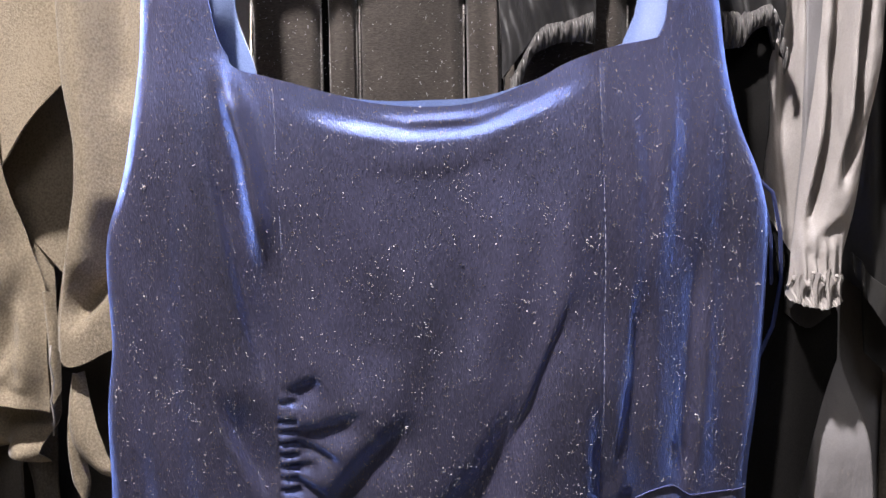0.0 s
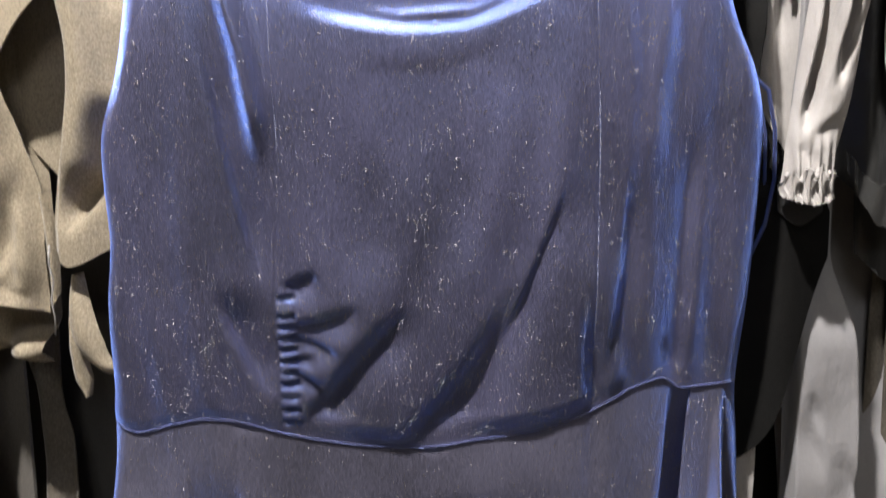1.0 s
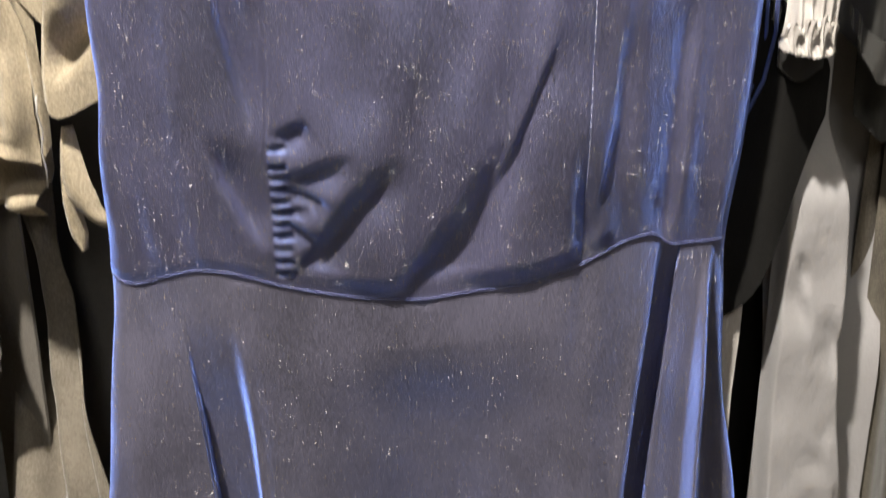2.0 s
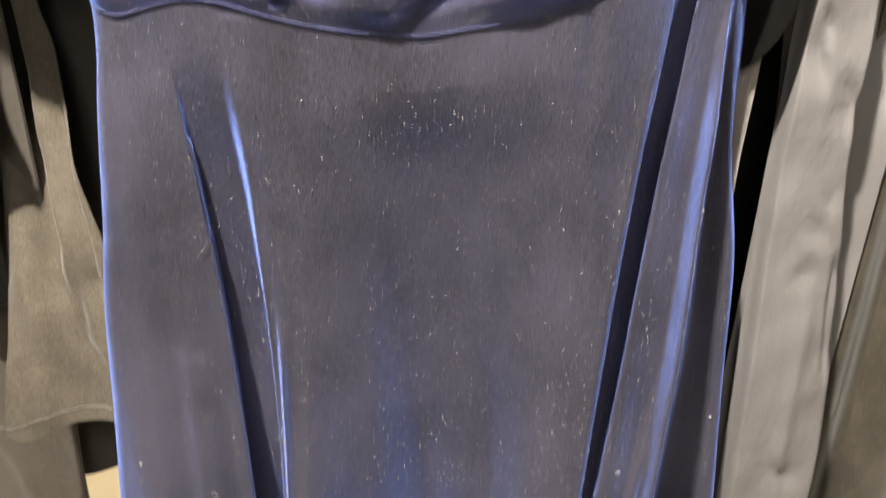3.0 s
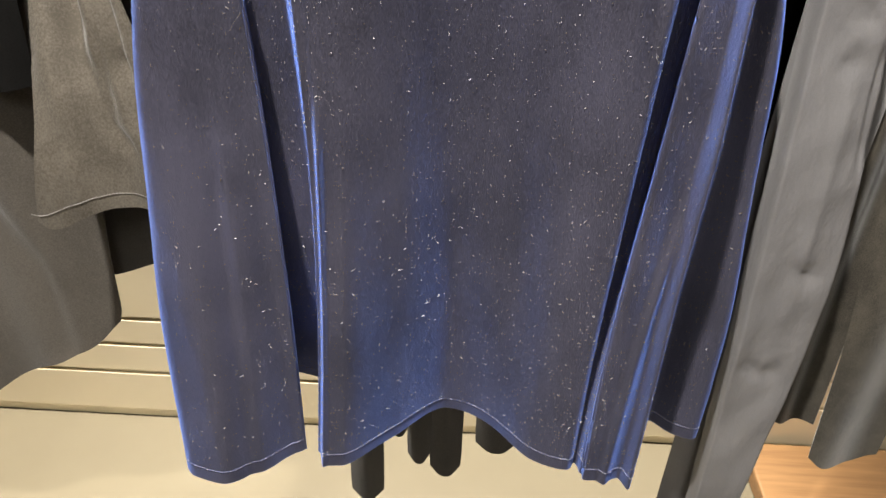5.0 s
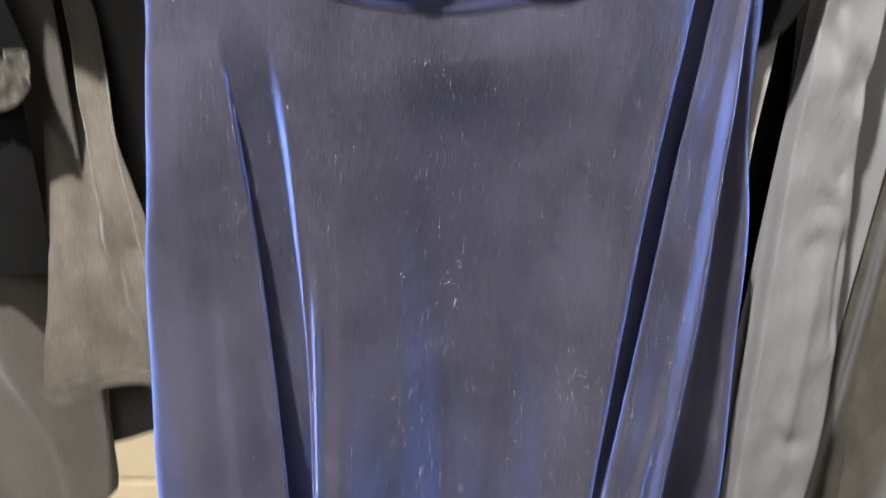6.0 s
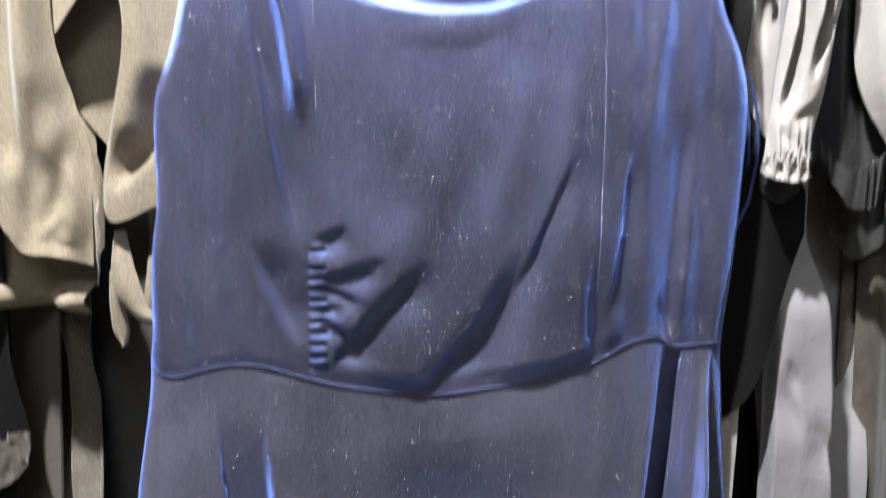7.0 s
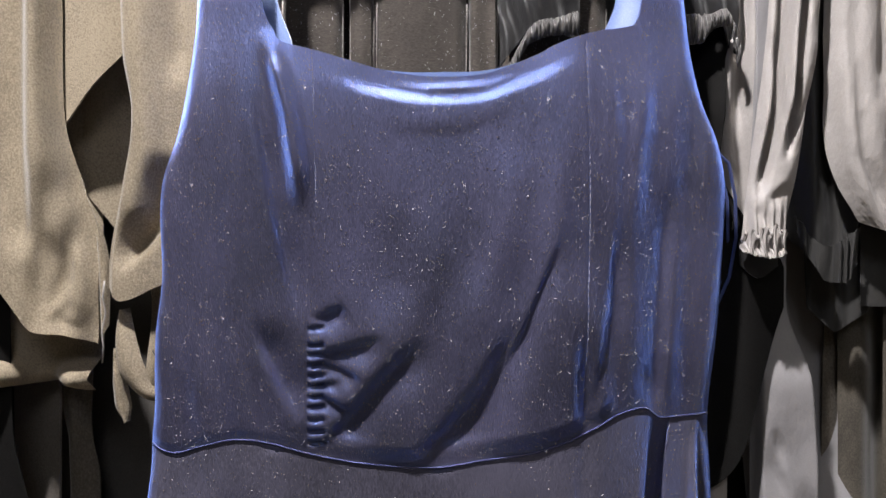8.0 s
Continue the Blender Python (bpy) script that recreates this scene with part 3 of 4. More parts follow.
row = nzs - 5
fine = np.linspace(0, ns - 1, 1200)
hem_pts = [(np.interp(q, range(ns), SX[row]), np.interp(q, range(ns), SY[row]) - 0.0006, np.interp(q, range(ns), SZ[row])) for q in fine]
stitch_row(hem_pts, "hem_stitching", 6, 4, skirt)
for line, z0, z1 in ((SEAM_L, 1.372, 1.26), (SEAM_R, 1.388, 1.12)):
    zz = np.linspace(z0, z1, 300)
    xx = spl(zz, line) + 0.0005
    yy = bodice_depth(xx[None], zz[None])[0] - 0.0004
    stitch_row(list(zip(xx, yy, zz)), "seam_stitching", 7, 4, centre, 0.00026)

# hanging loop at the side
loop = [(0.236, 0.645, 1.317), (0.243, 0.645, 1.311), (0.258, 0.645, 1.297), (0.264, 0.645, 1.266), (0.265, 0.645, 1.229), (0.259, 0.645, 1.193), (0.247, 0.645, 1.165), (0.236, 0.645, 1.153)]
tube("tie_cord", loop, 0.0016, CORD, dress, 8, "thin looped velvet tie cord")
tube("tie_cord", [(x - 0.0045, y + 0.008, z - 0.003) for x, y, z in loop], 0.0014, CORD, dress, 8, "thin looped velvet tie cord")

# lint on the pile
rng = np.random.default_rng(4)
bm_v, bm_f = [], []


def fibre(p, ang, length, bend, r):
    base = len(bm_v)
    for i in range(4):
        s = i / 3 - 0.5
        a = ang + bend * s
        cx, cz = length * s * math.cos(ang) + length * bend * 0.2 * (s * s) * -math.sin(ang), length * s * math.sin(ang) + length * bend * 0.2 * (s * s) * math.cos(ang)
        ox, oz = -math.sin(a) * r, math.cos(a) * r
        bm_v.append((p[0] + cx + ox, p[1] - 0.0006, p[2] + cz + oz))
        bm_v.append((p[0] + cx - ox, p[1] - 0.0006, p[2] + cz - oz))
        bm_v.append((p[0] + cx, p[1] - 0.0006 - r, p[2] + cz))
    for i in range(3):
        a = base + 3 * i
        bm_f.extend([(a, a + 3, a + 5, a + 2), (a + 2, a + 5, a + 4, a + 1)])


fx = rng.uniform(-0.24, 0.235, 19000)
fz = rng.uniform(1.04, 1.44, 19000)
fy = bodice_depth(fx[None], fz[None])[0]
okay = (fz > waist_z(fx)) & (fx > spl(fz, OUT_L) + 0.006) & (fx < spl(fz, OUT_R) - 0.006) & ~((fz > spl((fx + 0.114) / 0.228, NECK)) & (fx > spl(fz, SEAM_L)) & (fx < spl(fz, SEAM_R)))
for x, y, z, k in zip(fx, fy, fz, okay):
    if k:
        big = rng.random() ** 11
        fibre((x, y, z), rng.normal(1.57, 0.9), 0.0004 + 0.0022 * big, rng.normal(0, 2.8), 0.00013 + 0.00014 * rng.random() ** 2)
        if rng.random() < 0.012:
            for _ in range(4):
                fibre((x + rng.normal(0, 0.002), y - 0.0004, z + rng.normal(0, 0.002)), rng.uniform(0, 3.1), rng.uniform(0.001, 0.003), rng.normal(0, 2), 0.00013)
for _ in range(11000):
    r, c = int(rng.uniform(2, nzs - 4)), int(rng.uniform(6, ns - 6))
    middle = math.exp(-(((SX[r, c] - 0.01) / 0.17) ** 2))
    if rng.random() < 0.35 + 0.6 * middle:
        grow = 0.8 + 0.55 * r / nzs
        fibre((SX[r, c], SY[r, c] - 0.0003, SZ[r, c]), rng.normal(1.57, 0.7), grow * (0.0008 + 0.0024 * rng.random() ** 5), rng.normal(0, 2.0), grow * (0.00019 + 0.00024 * rng.random() ** 3))
lint_mesh = bpy.data.meshes.new("lint")
lint_mesh.from_pydata(bm_v, [], bm_f)
tagged(keep("lint", lint_mesh, LINT, dress, "scattered white lint fibres and specks"), kind="stuff")
hair = [(-0.188 + 0.010 * math.sin(3.4 * k / 24 + 0.4), 0.872 - 0.040 * k / 24 + 0.012 * math.sin(2.2 * k / 24)) for k in range(25)]
tube("loose_thread", [(x, float(np.interp(x, SX[48], SY[48])) - 0.0025, z) for x, z in hair], 0.00016, LINT, dress, 5, "long pale thread clinging to the skirt")
seat_parts(dress)

hanger = thing("dress_hanger", (0, 0.66, 1.6), "black plastic hanger holding the blue dress on the rail", "hanger")
tube("bar", [(-0.21, 0.612, 1.580), (-0.1, 0.618, 1.594), (0, 0.622, 1.600), (0.1, 0.630, 1.594), (0.21, 0.640, 1.580)], 0.006, HANGER_WOOD, hanger)
tube("hook", [(0, 0.622, 1.600), (0, 0.640, 1.616), (0, 0.656, 1.618)], 0.002, STEEL, hanger)
seat_parts(hanger)


# ---- clothes beside and behind the dress ----
def garment(name, label, category, x, y, z=1.6):
    return thing(name, (x, y, z), label, category)


def folds(base, waves, seed=0, amp=0.002):
    """Depth of a hanging panel: sine folds (per metre, size, slope) plus unevenness, leaning back to the rail at the top."""
    def depth(X, Z, U, V):
        y = base + smooth(Z, 1.48, 1.60) * (0.66 - base)
        for per, size, slope, shift in waves:
            y = y + size * np.sin(X * per * math.tau + (Z - 1.2) * slope + shift)
        return y + ripple(X, Z, seed + 1, amp)
    return depth


# taupe draped top
top_a = garment("draped_top", "taupe knit draped top with overlapping open folds", "top", -0.36, 0.61)


def taupe_a(X, Z, U, V):
    y = folds(0.600, [(9, 0.006, 0, 0.4)], 1, 0.004)(X, Z, U, V)
    y += crease(X, Z, [(-0.372, 1.56), (-0.374, 1.35), (-0.366, 1.20)], 0.012, 0.010, 0.1)
    y += crease(X, Z, [(-0.352, 1.56), (-0.352, 1.3), (-0.335, 1.20)], -0.010, 0.012, 0.1)
    y += crease(X, Z, [(-0.345, 1.150), (-0.330, 1.200), (-0.322, 1.26)], 0.008, 0.006, 0.35, 0.012)
    y += crease(X, Z, [(-0.392, 1.20), (-0.388, 1.35), (-0.392, 1.56)], 0.008, 0.010, 0.2, 0.016)
    y += ripple(X, Z, 6, 0.002, 28) + ripple(X, Z, 7, 0.004, 60) * smooth(1.19 - Z, 0, 0.05)
    y += crease(X, Z, [(-0.337, 1.300), (-0.346, 1.235), (-0.352, 1.180), (-0.350, 1.13)], 0.010, 0.018, 0.25, 0.008)
    y += crease(X, Z, [(-0.326, 1.225), (-0.316, 1.185), (-0.318, 1.14)], -0.006, 0.008, 0.3)
    y += crease(X, Z, [(-0.346, 1.148), (-0.334, 1.157), (-0.322, 1.170)], 0.005, 0.004, 0.4, 0.010)
    y += crease(X, Z, [(-0.352, 1.152), (-0.335, 1.148), (-0.312, 1.142)], 0.005, 0.005, 0.4)
    return y + 0.014 * smooth(U, 0.94, 1.0)


def under_taupe(X, Z, U, V):
    y = folds(0.655, [(13, 0.006, 8.0, 1.0)], 2, 0.005)(X, Z, U, V)
    roll = smooth(1.120 - Z, 0, 0.022) * (0.55 + 0.45 * np.sin(X * 75 + 1.0))
    return y - 0.045 * roll + 0.018 * smooth(1.096 - Z, 0, 0.008)


sheet("front_panel", -0.62, [(1.60, -0.345), (1.428, -0.339), (1.326, -0.336), (1.267, -0.322), (1.219, -0.308), (1.136, -0.307), (1.0, -0.307)], 1.60, [(0, 1.21), (0.66, 1.195), (0.80, 1.160), (0.84, 1.142), (0.93, 1.138), (1, 1.130)], taupe_a, TAUPE, top_a, 130, 120)
sheet("under_panel", -0.62, [(1.60, -0.33), (1.0, -0.313)], 1.60, [(0, 1.10), (0.8, 1.088), (0.9, 1.093), (1, 1.086)], under_taupe, TAUPE, top_a, 60, 90)


def taupe_b(X, Z, U, V):
    y = folds(0.606, [], 3, 0.004)(X, Z, U, V)
    y += crease(X, Z, [(-0.270, 1.56), (-0.268, 1.40), (-0.262, 1.30), (-0.275, 1.22)], -0.010, 0.014, 0.1)
    y += crease(X, Z, [(-0.290, 1.192), (-0.252, 1.236), (-0.240, 1.30)], 0.020, 0.014, 0.3, 0.006)
    y += crease(X, Z, [(-0.240, 1.56), (-0.235, 1.35)], 0.010, 0.012, 0.2)
    return y + 0.010 * (1 - smooth(U, 0, 0.07))


sheet("wrap_panel", [(1.60, -0.292), (1.387, -0.287), (1.333, -0.278), (1.264, -0.287), (1.199, -0.297), (1.15, -0.297)], -0.19, 1.60, [(0, 1.180), (0.12, 1.168), (0.45, 1.182), (1, 1.19)], taupe_b, TAUPE, top_a, 50, 90)
sheet("flap", [(1.60, -0.352), (1.2, -0.346)], [(1.60, -0.285), (1.387, -0.284), (1.2, -0.284)], 1.60, [(0, 1.310), (0.15, 1.322), (0.45, 1.345), (0.8, 1.372), (1, 1.388)], folds(0.612, [(14, 0.005, 0, 0.5)], 4, 0.003), TAUPE, top_a, 26, 60)
sheet("inner_layer", [(1.45, -0.350), (1.27, -0.334), (1.19, -0.298)], [(1.45, -0.26), (1.19, -0.286)], 1.44, [(0, 1.262), (0.5, 1.215), (1, 1.186)], folds(0.655, [(10, 0.004, 0, 0.2)], 5, 0.002), TAUPE, top_a, 26, 50)


def ribbon(name, path, bulge, mat, parent, nx=14, nz=50):
    """A strip of cloth along (x, y, z, half width) stations, rounded across."""
    t = np.linspace(0, 1, nz)
    k = np.linspace(0, 1, len(path))
    cx, cy, cz, hw = (spl(t, list(zip(k, [p[i] for p in path]))) for i in range(4))
    dx, dz = np.gradient(cx), np.gradient(cz)
    ln = np.hypot(dx, dz)
    nxv, nzv = -dz / ln, dx / ln
    a = np.linspace(-1, 1, nx)
    X = cx[:, None] + nxv[:, None] * hw[:, None] * a
    Z = cz[:, None] + nzv[:, None] * hw[:, None] * a
    Y = cy[:, None] + bulge * (a[None] ** 2) + ripple(X, Z, 51, 0.003, 40)
    return keep(name, grid_mesh(name, X, Y, Z, 0.0018), mat, parent)


ribbon("twisted_hem", [(-0.288, 0.622, 1.160, 0.005), (-0.283, 0.612, 1.135, 0.009), (-0.274, 0.606, 1.108, 0.011), (-0.262, 0.606, 1.090, 0.007), (-0.248, 0.612, 1.086, 0.006), (-0.238, 0.620, 1.100, 0.003)], 0.006, TAUPE, top_a)
ribbon("twisted_hem", [(-0.295, 0.624, 1.125, 0.003), (-0.290, 0.618, 1.095, 0.006), (-0.287, 0.618, 1.075, 0.007), (-0.283, 0.618, 1.060, 0.002)], 0.008, TAUPE, top_a)
ribbon("twisted_hem", [(-0.262, 0.628, 1.125, 0.006), (-0.250, 0.622, 1.118, 0.007), (-0.236, 0.624, 1.122, 0.006)], 0.008, TAUPE, top_a)
sheet("inner_hem", -0.292, -0.225, 1.19, [(0, 1.075), (0.5, 1.062), (1, 1.075)], lambda X, Z, U, V: 0.700 + 0.008 * np.sin(U * 9 + V * 5), TAUPE, top_a, 24, 24)
sheet("tie_end", [(1.24, -0.312), (1.19, -0.309), (1.14, -0.306)], [(1.24, -0.308), (1.19, -0.298), (1.14, -0.299)], 1.225, [(0, 1.144), (0.5, 1.137), (1, 1.146)], lambda X, Z, U, V: 0.622 - 0.006 * np.sin(U * 3.14), TAUPE, top_a, 10, 30, 0.002)
tube("seam_edge", [(-0.2945, 0.600, 1.186), (-0.2965, 0.601, 1.172), (-0.2945, 0.603, 1.158), (-0.2985, 0.605, 1.142), (-0.2975, 0.607, 1.128), (-0.3000, 0.610, 1.114)], 0.0008, GREY_SATIN, top_a, 6, "pale overlocked seam edge")
seat_parts(top_a)

# dark trousers behind, with deep shade put into their near-black cloth
black_a = garment("black_trousers", "black trousers whose near-black colour stands in for deep shade", "trousers", -0.35, 0.70)
sheet("leg", -0.35, -0.20, 1.60, 0.58, folds(0.765, [(12, 0.010, 1.0, 2)], 18, 0.004), SHADE_BLACK_CLOTH, black_a, 30, 60)
sheet("leg", -0.48, -0.335, 1.60, 0.56, folds(0.76, [(12, 0.010, 1.5, 0)], 11, 0.004), SHADE_BLACK_CLOTH, black_a, 40, 60)
seat_parts(black_a)

tunic = garment("grey_tunic", "grey jersey tunic with a stitched hem", "tunic", -0.34, 0.66)


def tunic_depth(X, Z, U, V):
    y = folds(0.678, [(8, 0.004, 2.0, 0.9)], 12, 0.004)(X, Z, U, V)
    y += crease(X, Z, [(-0.392, 1.08), (-0.382, 0.95), (-0.356, 0.82), (-0.342, 0.74)], 0.042, 0.010, 0.35, 0.022)
    y += crease(X, Z, [(-0.345, 0.97), (-0.325, 0.86), (-0.300, 0.76), (-0.288, 0.70)], 0.010, 0.004, 0.2, 0.010)
    y += crease(X, Z, [(-0.345, 0.80), (-0.33, 0.74), (-0.315, 0.71)], 0.006, 0.008, 0.2)
    y += crease(X, Z, [(-0.324, 0.96), (-0.322, 0.902), (-0.301, 0.850)], 0.007, 0.010, 0.3, 0.003)
    y += crease(X, Z, [(-0.334, 0.825), (-0.328, 0.765), (-0.318, 0.730)], 0.006, 0.009, 0.3, 0.003)
    y += crease(X, Z, [(-0.322, 0.797), (-0.310, 0.790), (-0.297, 0.776)], 0.007, 0.004, 0.4, 0.010)
    y += crease(X, Z, [(-0.320, 0.730), (-0.313, 0.720), (-0.300, 0.704)], 0.006, 0.004, 0.4, 0.010)
    y += 0.030 * (1 - smooth(X, -0.408, -0.372)) * smooth(Z, 0.68, 0.80)
    y += ripple(X, Z, 13, 0.006, 26) + ripple(X, Z, 14, 0.003, 60)
    return y + spl(Z, [(0.60, -0.062), (0.65, -0.060), (0.79, -0.042), (0.90, -0.010), (1.0, 0.024), (1.2, 0.030), (1.45, 0.020), (1.60, 0.0)])


sheet("body", [(1.60, -0.42), (1.10, -0.400), (0.98, -0.405), (0.90, -0.404), (0.74, -0.400), (0.60, -0.418)], [(1.60, -0.345), (1.05, -0.352), (0.987, -0.341), (0.911, -0.328), (0.826, -0.297), (0.76, -0.258), (0.6, -0.225)], 1.60, [(0, 0.632), (0.08, 0.626), (0.3, 0.643), (0.6, 0.654), (1, 0.655)], tunic_depth, GREY_JERSEY, tunic, 60, 120)
hx = np.linspace(-0.418, -0.25, 420)
hz = spl((hx + 0.43) / 0.205, [(0, 0.644), (0.08, 0.640), (0.3, 0.657), (0.6, 0.668), (1, 0.669)])
stitch_row([(x, float(tunic_depth(np.array([[x]]), np.array([[z]]), np.array([[0.5]]), np.array([[0.9]]))[0, 0]) - 0.001, z) for x, z in zip(hx, hz)], "hem_stitching", 6, 4, tunic, 0.0005, GREY_SATIN)
seat_parts(tunic)

flared = garment("black_flared_skirt", "charcoal flared skirt with a curved hem", "skirt", -0.45, 0.69)


def flared_depth(X, Z, U, V):
    y = folds(0.690, [(7, 0.008, 1.2, 1.2)], 14, 0.004)(X, Z, U, V)
    y += crease(X, Z, [(-0.530, 0.64), (-0.495, 0.571), (-0.475, 0.530), (-0.469, 0.470), (-0.466, 0.37)], 0.009, 0.012, 0.12, 0.030)
    return y


sheet("front_panel", -0.80, [(1.60, -0.38), (0.8, -0.372), (0.52, -0.395), (0.45, -0.397), (0.42, -0.408), (0.3, -0.45)], 1.60, [(0, 0.22), (0.45, 0.27), (0.75, 0.355), (0.9, 0.392), (0.97, 0.415), (1, 0.44)], flared_depth, CHARCOAL, flared, 60, 80, 0.003)
sheet("back_panel", -0.55, -0.22, 1.60, [(0, 0.465), (0.45, 0.487), (0.7, 0.503), (1, 0.505)], folds(0.735, [(8, 0.008, 0, 0.4)], 15, 0.003), BLACK_SOFT, flared, 40, 50, 0.003)
seat_parts(flared)

lace = garment("lace_trimmed_top", "black top with a brown scalloped lace hem", "top", -0.45, 0.60)
sheet("body", -0.75, [(1.60, -0.40), (1.05, -0.392), (0.95, -0.374), (0.9, -0.375)], 1.60, [(0, 0.99), (0.7, 0.965), (1, 0.972)], folds(0.642, [(8, 0.006, 0, 0)], 16, 0.003), SHADE_BLACK_CLOTH, lace, 40, 60)
sheet("lace_hem", -0.55, [(1.0, -0.372), (0.9, -0.378)], [(0, 0.99), (0.7, 0.975), (1, 0.978)], [(0, 0.94), (0.6, 0.915), (0.8, 0.925), (0.9, 0.930), (1, 0.950)], lambda X, Z, U, V: 0.634 + ripple(X, Z, 61, 0.006, 150) + 0.003 * np.sin(X * 60), BROWN_VELVET, lace, 70, 24, 0.001, "open brown lace edge")
seat_parts(lace)
under = garment("dark_velvet_skirt", "dark brown velvet skirt under the lace top", "skirt", -0.5, 0.65)
sheet("waistband", -0.62, -0.43, 1.60, 1.55, lambda X, Z, U, V: 0.652 + 0 * X, SHADE_BLACK_CLOTH, under, 10, 6, 0.004)
sheet("body", -0.80, [(1.60, -0.42), (0.9, -0.398), (0.7, -0.402), (0.6, -0.410)], 1.60, [(0, 0.72), (0.8, 0.745), (1, 0.76)], folds(0.655, [(10, 0.008, 1, 0.3)], 17, 0.003), SHADE_BLACK_CLOTH, under, 40, 60)
seat_parts(under)

# grey satin blouse
blouse = garment("grey_satin_blouse", "light grey satin blouse with gathered elastic cuffs", "blouse", 0.35, 0.63)
SL_L = [(1.60, 0.305), (1.443, 0.289), (1.39, 0.284), (1.30, 0.273), (1.222, 0.264), (1.19, 0.263)]
SL_R = [(1.60, 0.345), (1.443, 0.335), (1.39, 0.331), (1.34, 0.322), (1.28, 0.313), (1.222, 0.303), (1.19, 0.303)]


def sleeve(X, Z, U, V):
    y = 0.632 + smooth(Z, 1.48, 1.60) * 0.03 - 0.014 * np.sin(np.clip(U, 0, 1) * math.pi) ** 0.7
    y += crease(X, Z, [(0.306, 1.58), (0.300, 1.43), (0.292, 1.34), (0.278, 1.26)], 0.020, 0.0045, 0.12)
    y += crease(X, Z, [(0.322, 1.58), (0.318, 1.44), (0.311, 1.35), (0.300, 1.29)], 0.016, 0.0040, 0.15)
    y += crease(X, Z, [(0.314, 1.58), (0.309, 1.42), (0.300, 1.32)], -0.006, 0.004, 0.15)
    y += crease(X, Z, [(0.296, 1.40), (0.284, 1.32), (0.274, 1.27)], -0.005, 0.004, 0.3)
    y += crease(X, Z, [(0.324, 1.356), (0.316, 1.340), (0.306, 1.318)], 0.005, 0.003, 0.5, 0.008)
    y += crease(X, Z, [(0.280, 1.258), (0.292, 1.266), (0.308, 1.280)], 0.006, 0.003, 0.5, 0.008)
    y += crease(X, Z, [(0.274, 1.256), (0.286, 1.240)], 0.003, 0.004, 0.5)
    y += 0.003 * np.sin(U * 34 + 3 * np.sin(Z * 40)) * smooth(1.27 - Z, 0, 0.04)
    return y + ripple(X, Z, 21, 0.003, 30) + ripple(X, Z, 27, 0.0022, 75)


satin_sleeve = sheet("sleeve", SL_L, SL_R, 1.60, [(0, 1.226), (0.5, 1.220), (1, 1.224)], sleeve, GREY_SATIN, blouse, 46, 110)


def cuff_depth(X, Z, U, V):
    return 0.626 - 0.016 * np.sin(U * math.pi) ** 0.6 + 0.0016 * np.sin(U * 92 + 2 * np.sin(V * 4)) + 0.0022 * np.sin(U * 26 + V * 3) + 0.003 * np.abs(np.sin(V * 3.14))


sheet("cuff", [(1.24, 0.2645), (1.2, 0.263)], [(1.24, 0.303), (1.2, 0.3035)], [(0, 1.226), (0.12, 1.236), (0.22, 1.225), (0.36, 1.238), (0.48, 1.227), (0.6, 1.240), (0.7, 1.227), (0.85, 1.236), (1, 1.227)], [(0, 1.216), (0.5, 1.211), (1, 1.216)], cuff_depth, GREY_SATIN, satin_sleeve, 90, 20, 0.002, "ruffled elastic cuff")
# underside of the grey cuff, its shade painted as black satin
sheet("shaded_cuff_inside", [(1.24, 0.266), (1.15, 0.268)], [(1.24, 0.302), (1.15, 0.300)], 1.225, [(0, 1.204), (0.5, 1.192), (1, 1.203)], lambda X, Z, U, V: 0.640 + 0 * X, BLACK_SATIN, satin_sleeve, 12, 10)


def far_sleeve(X, Z, U, V):
    y = 0.698 + 0.006 * np.sin(U * 9 + Z * 25) + ripple(X, Z, 29, 0.006, 40)
    return y - 0.035 * smooth(Z, 1.5, 1.6)


sheet("far_sleeve", [(1.60, 0.285), (1.45, 0.281), (1.40, 0.270), (1.36, 0.266), (1.31, 0.258), (1.27, 0.262), (1.2, 0.27)], [(1.60, 0.315), (1.2, 0.295)], 1.60, [(0, 1.262), (0.5, 1.245), (1, 1.25)], far_sleeve, GREY_SATIN, blouse, 30, 60)


def blouse_body(X, Z, U, V):
    y = folds(0.640, [(9, 0.010, 1.0, 2.4)], 22, 0.006)(X, Z, U, V)
    y += crease(X, Z, [(0.372, 1.58), (0.368, 1.42), (0.378, 1.30), (0.41, 1.23)], 0.010, 0.007, 0.15)
    y += crease(X, Z, [(0.395, 1.58), (0.40, 1.44), (0.395, 1.34)], 0.008, 0.008, 0.2)
    y += ripple(X, Z, 28, 0.003, 45)
    return y + 0.02 * (1 - smooth(U, 0, 0.05))


sheet("body", [(1.60, 0.352), (1.443, 0.349), (1.342, 0.349), (1.276, 0.361), (1.225, 0.392), (1.15, 0.44)], 0.70, 1.60, [(0, 1.245), (0.1, 1.225), (0.4, 1.20), (1, 1.19)], blouse_body, GREY_SATIN, blouse, 70, 110)
seat_parts(blouse)

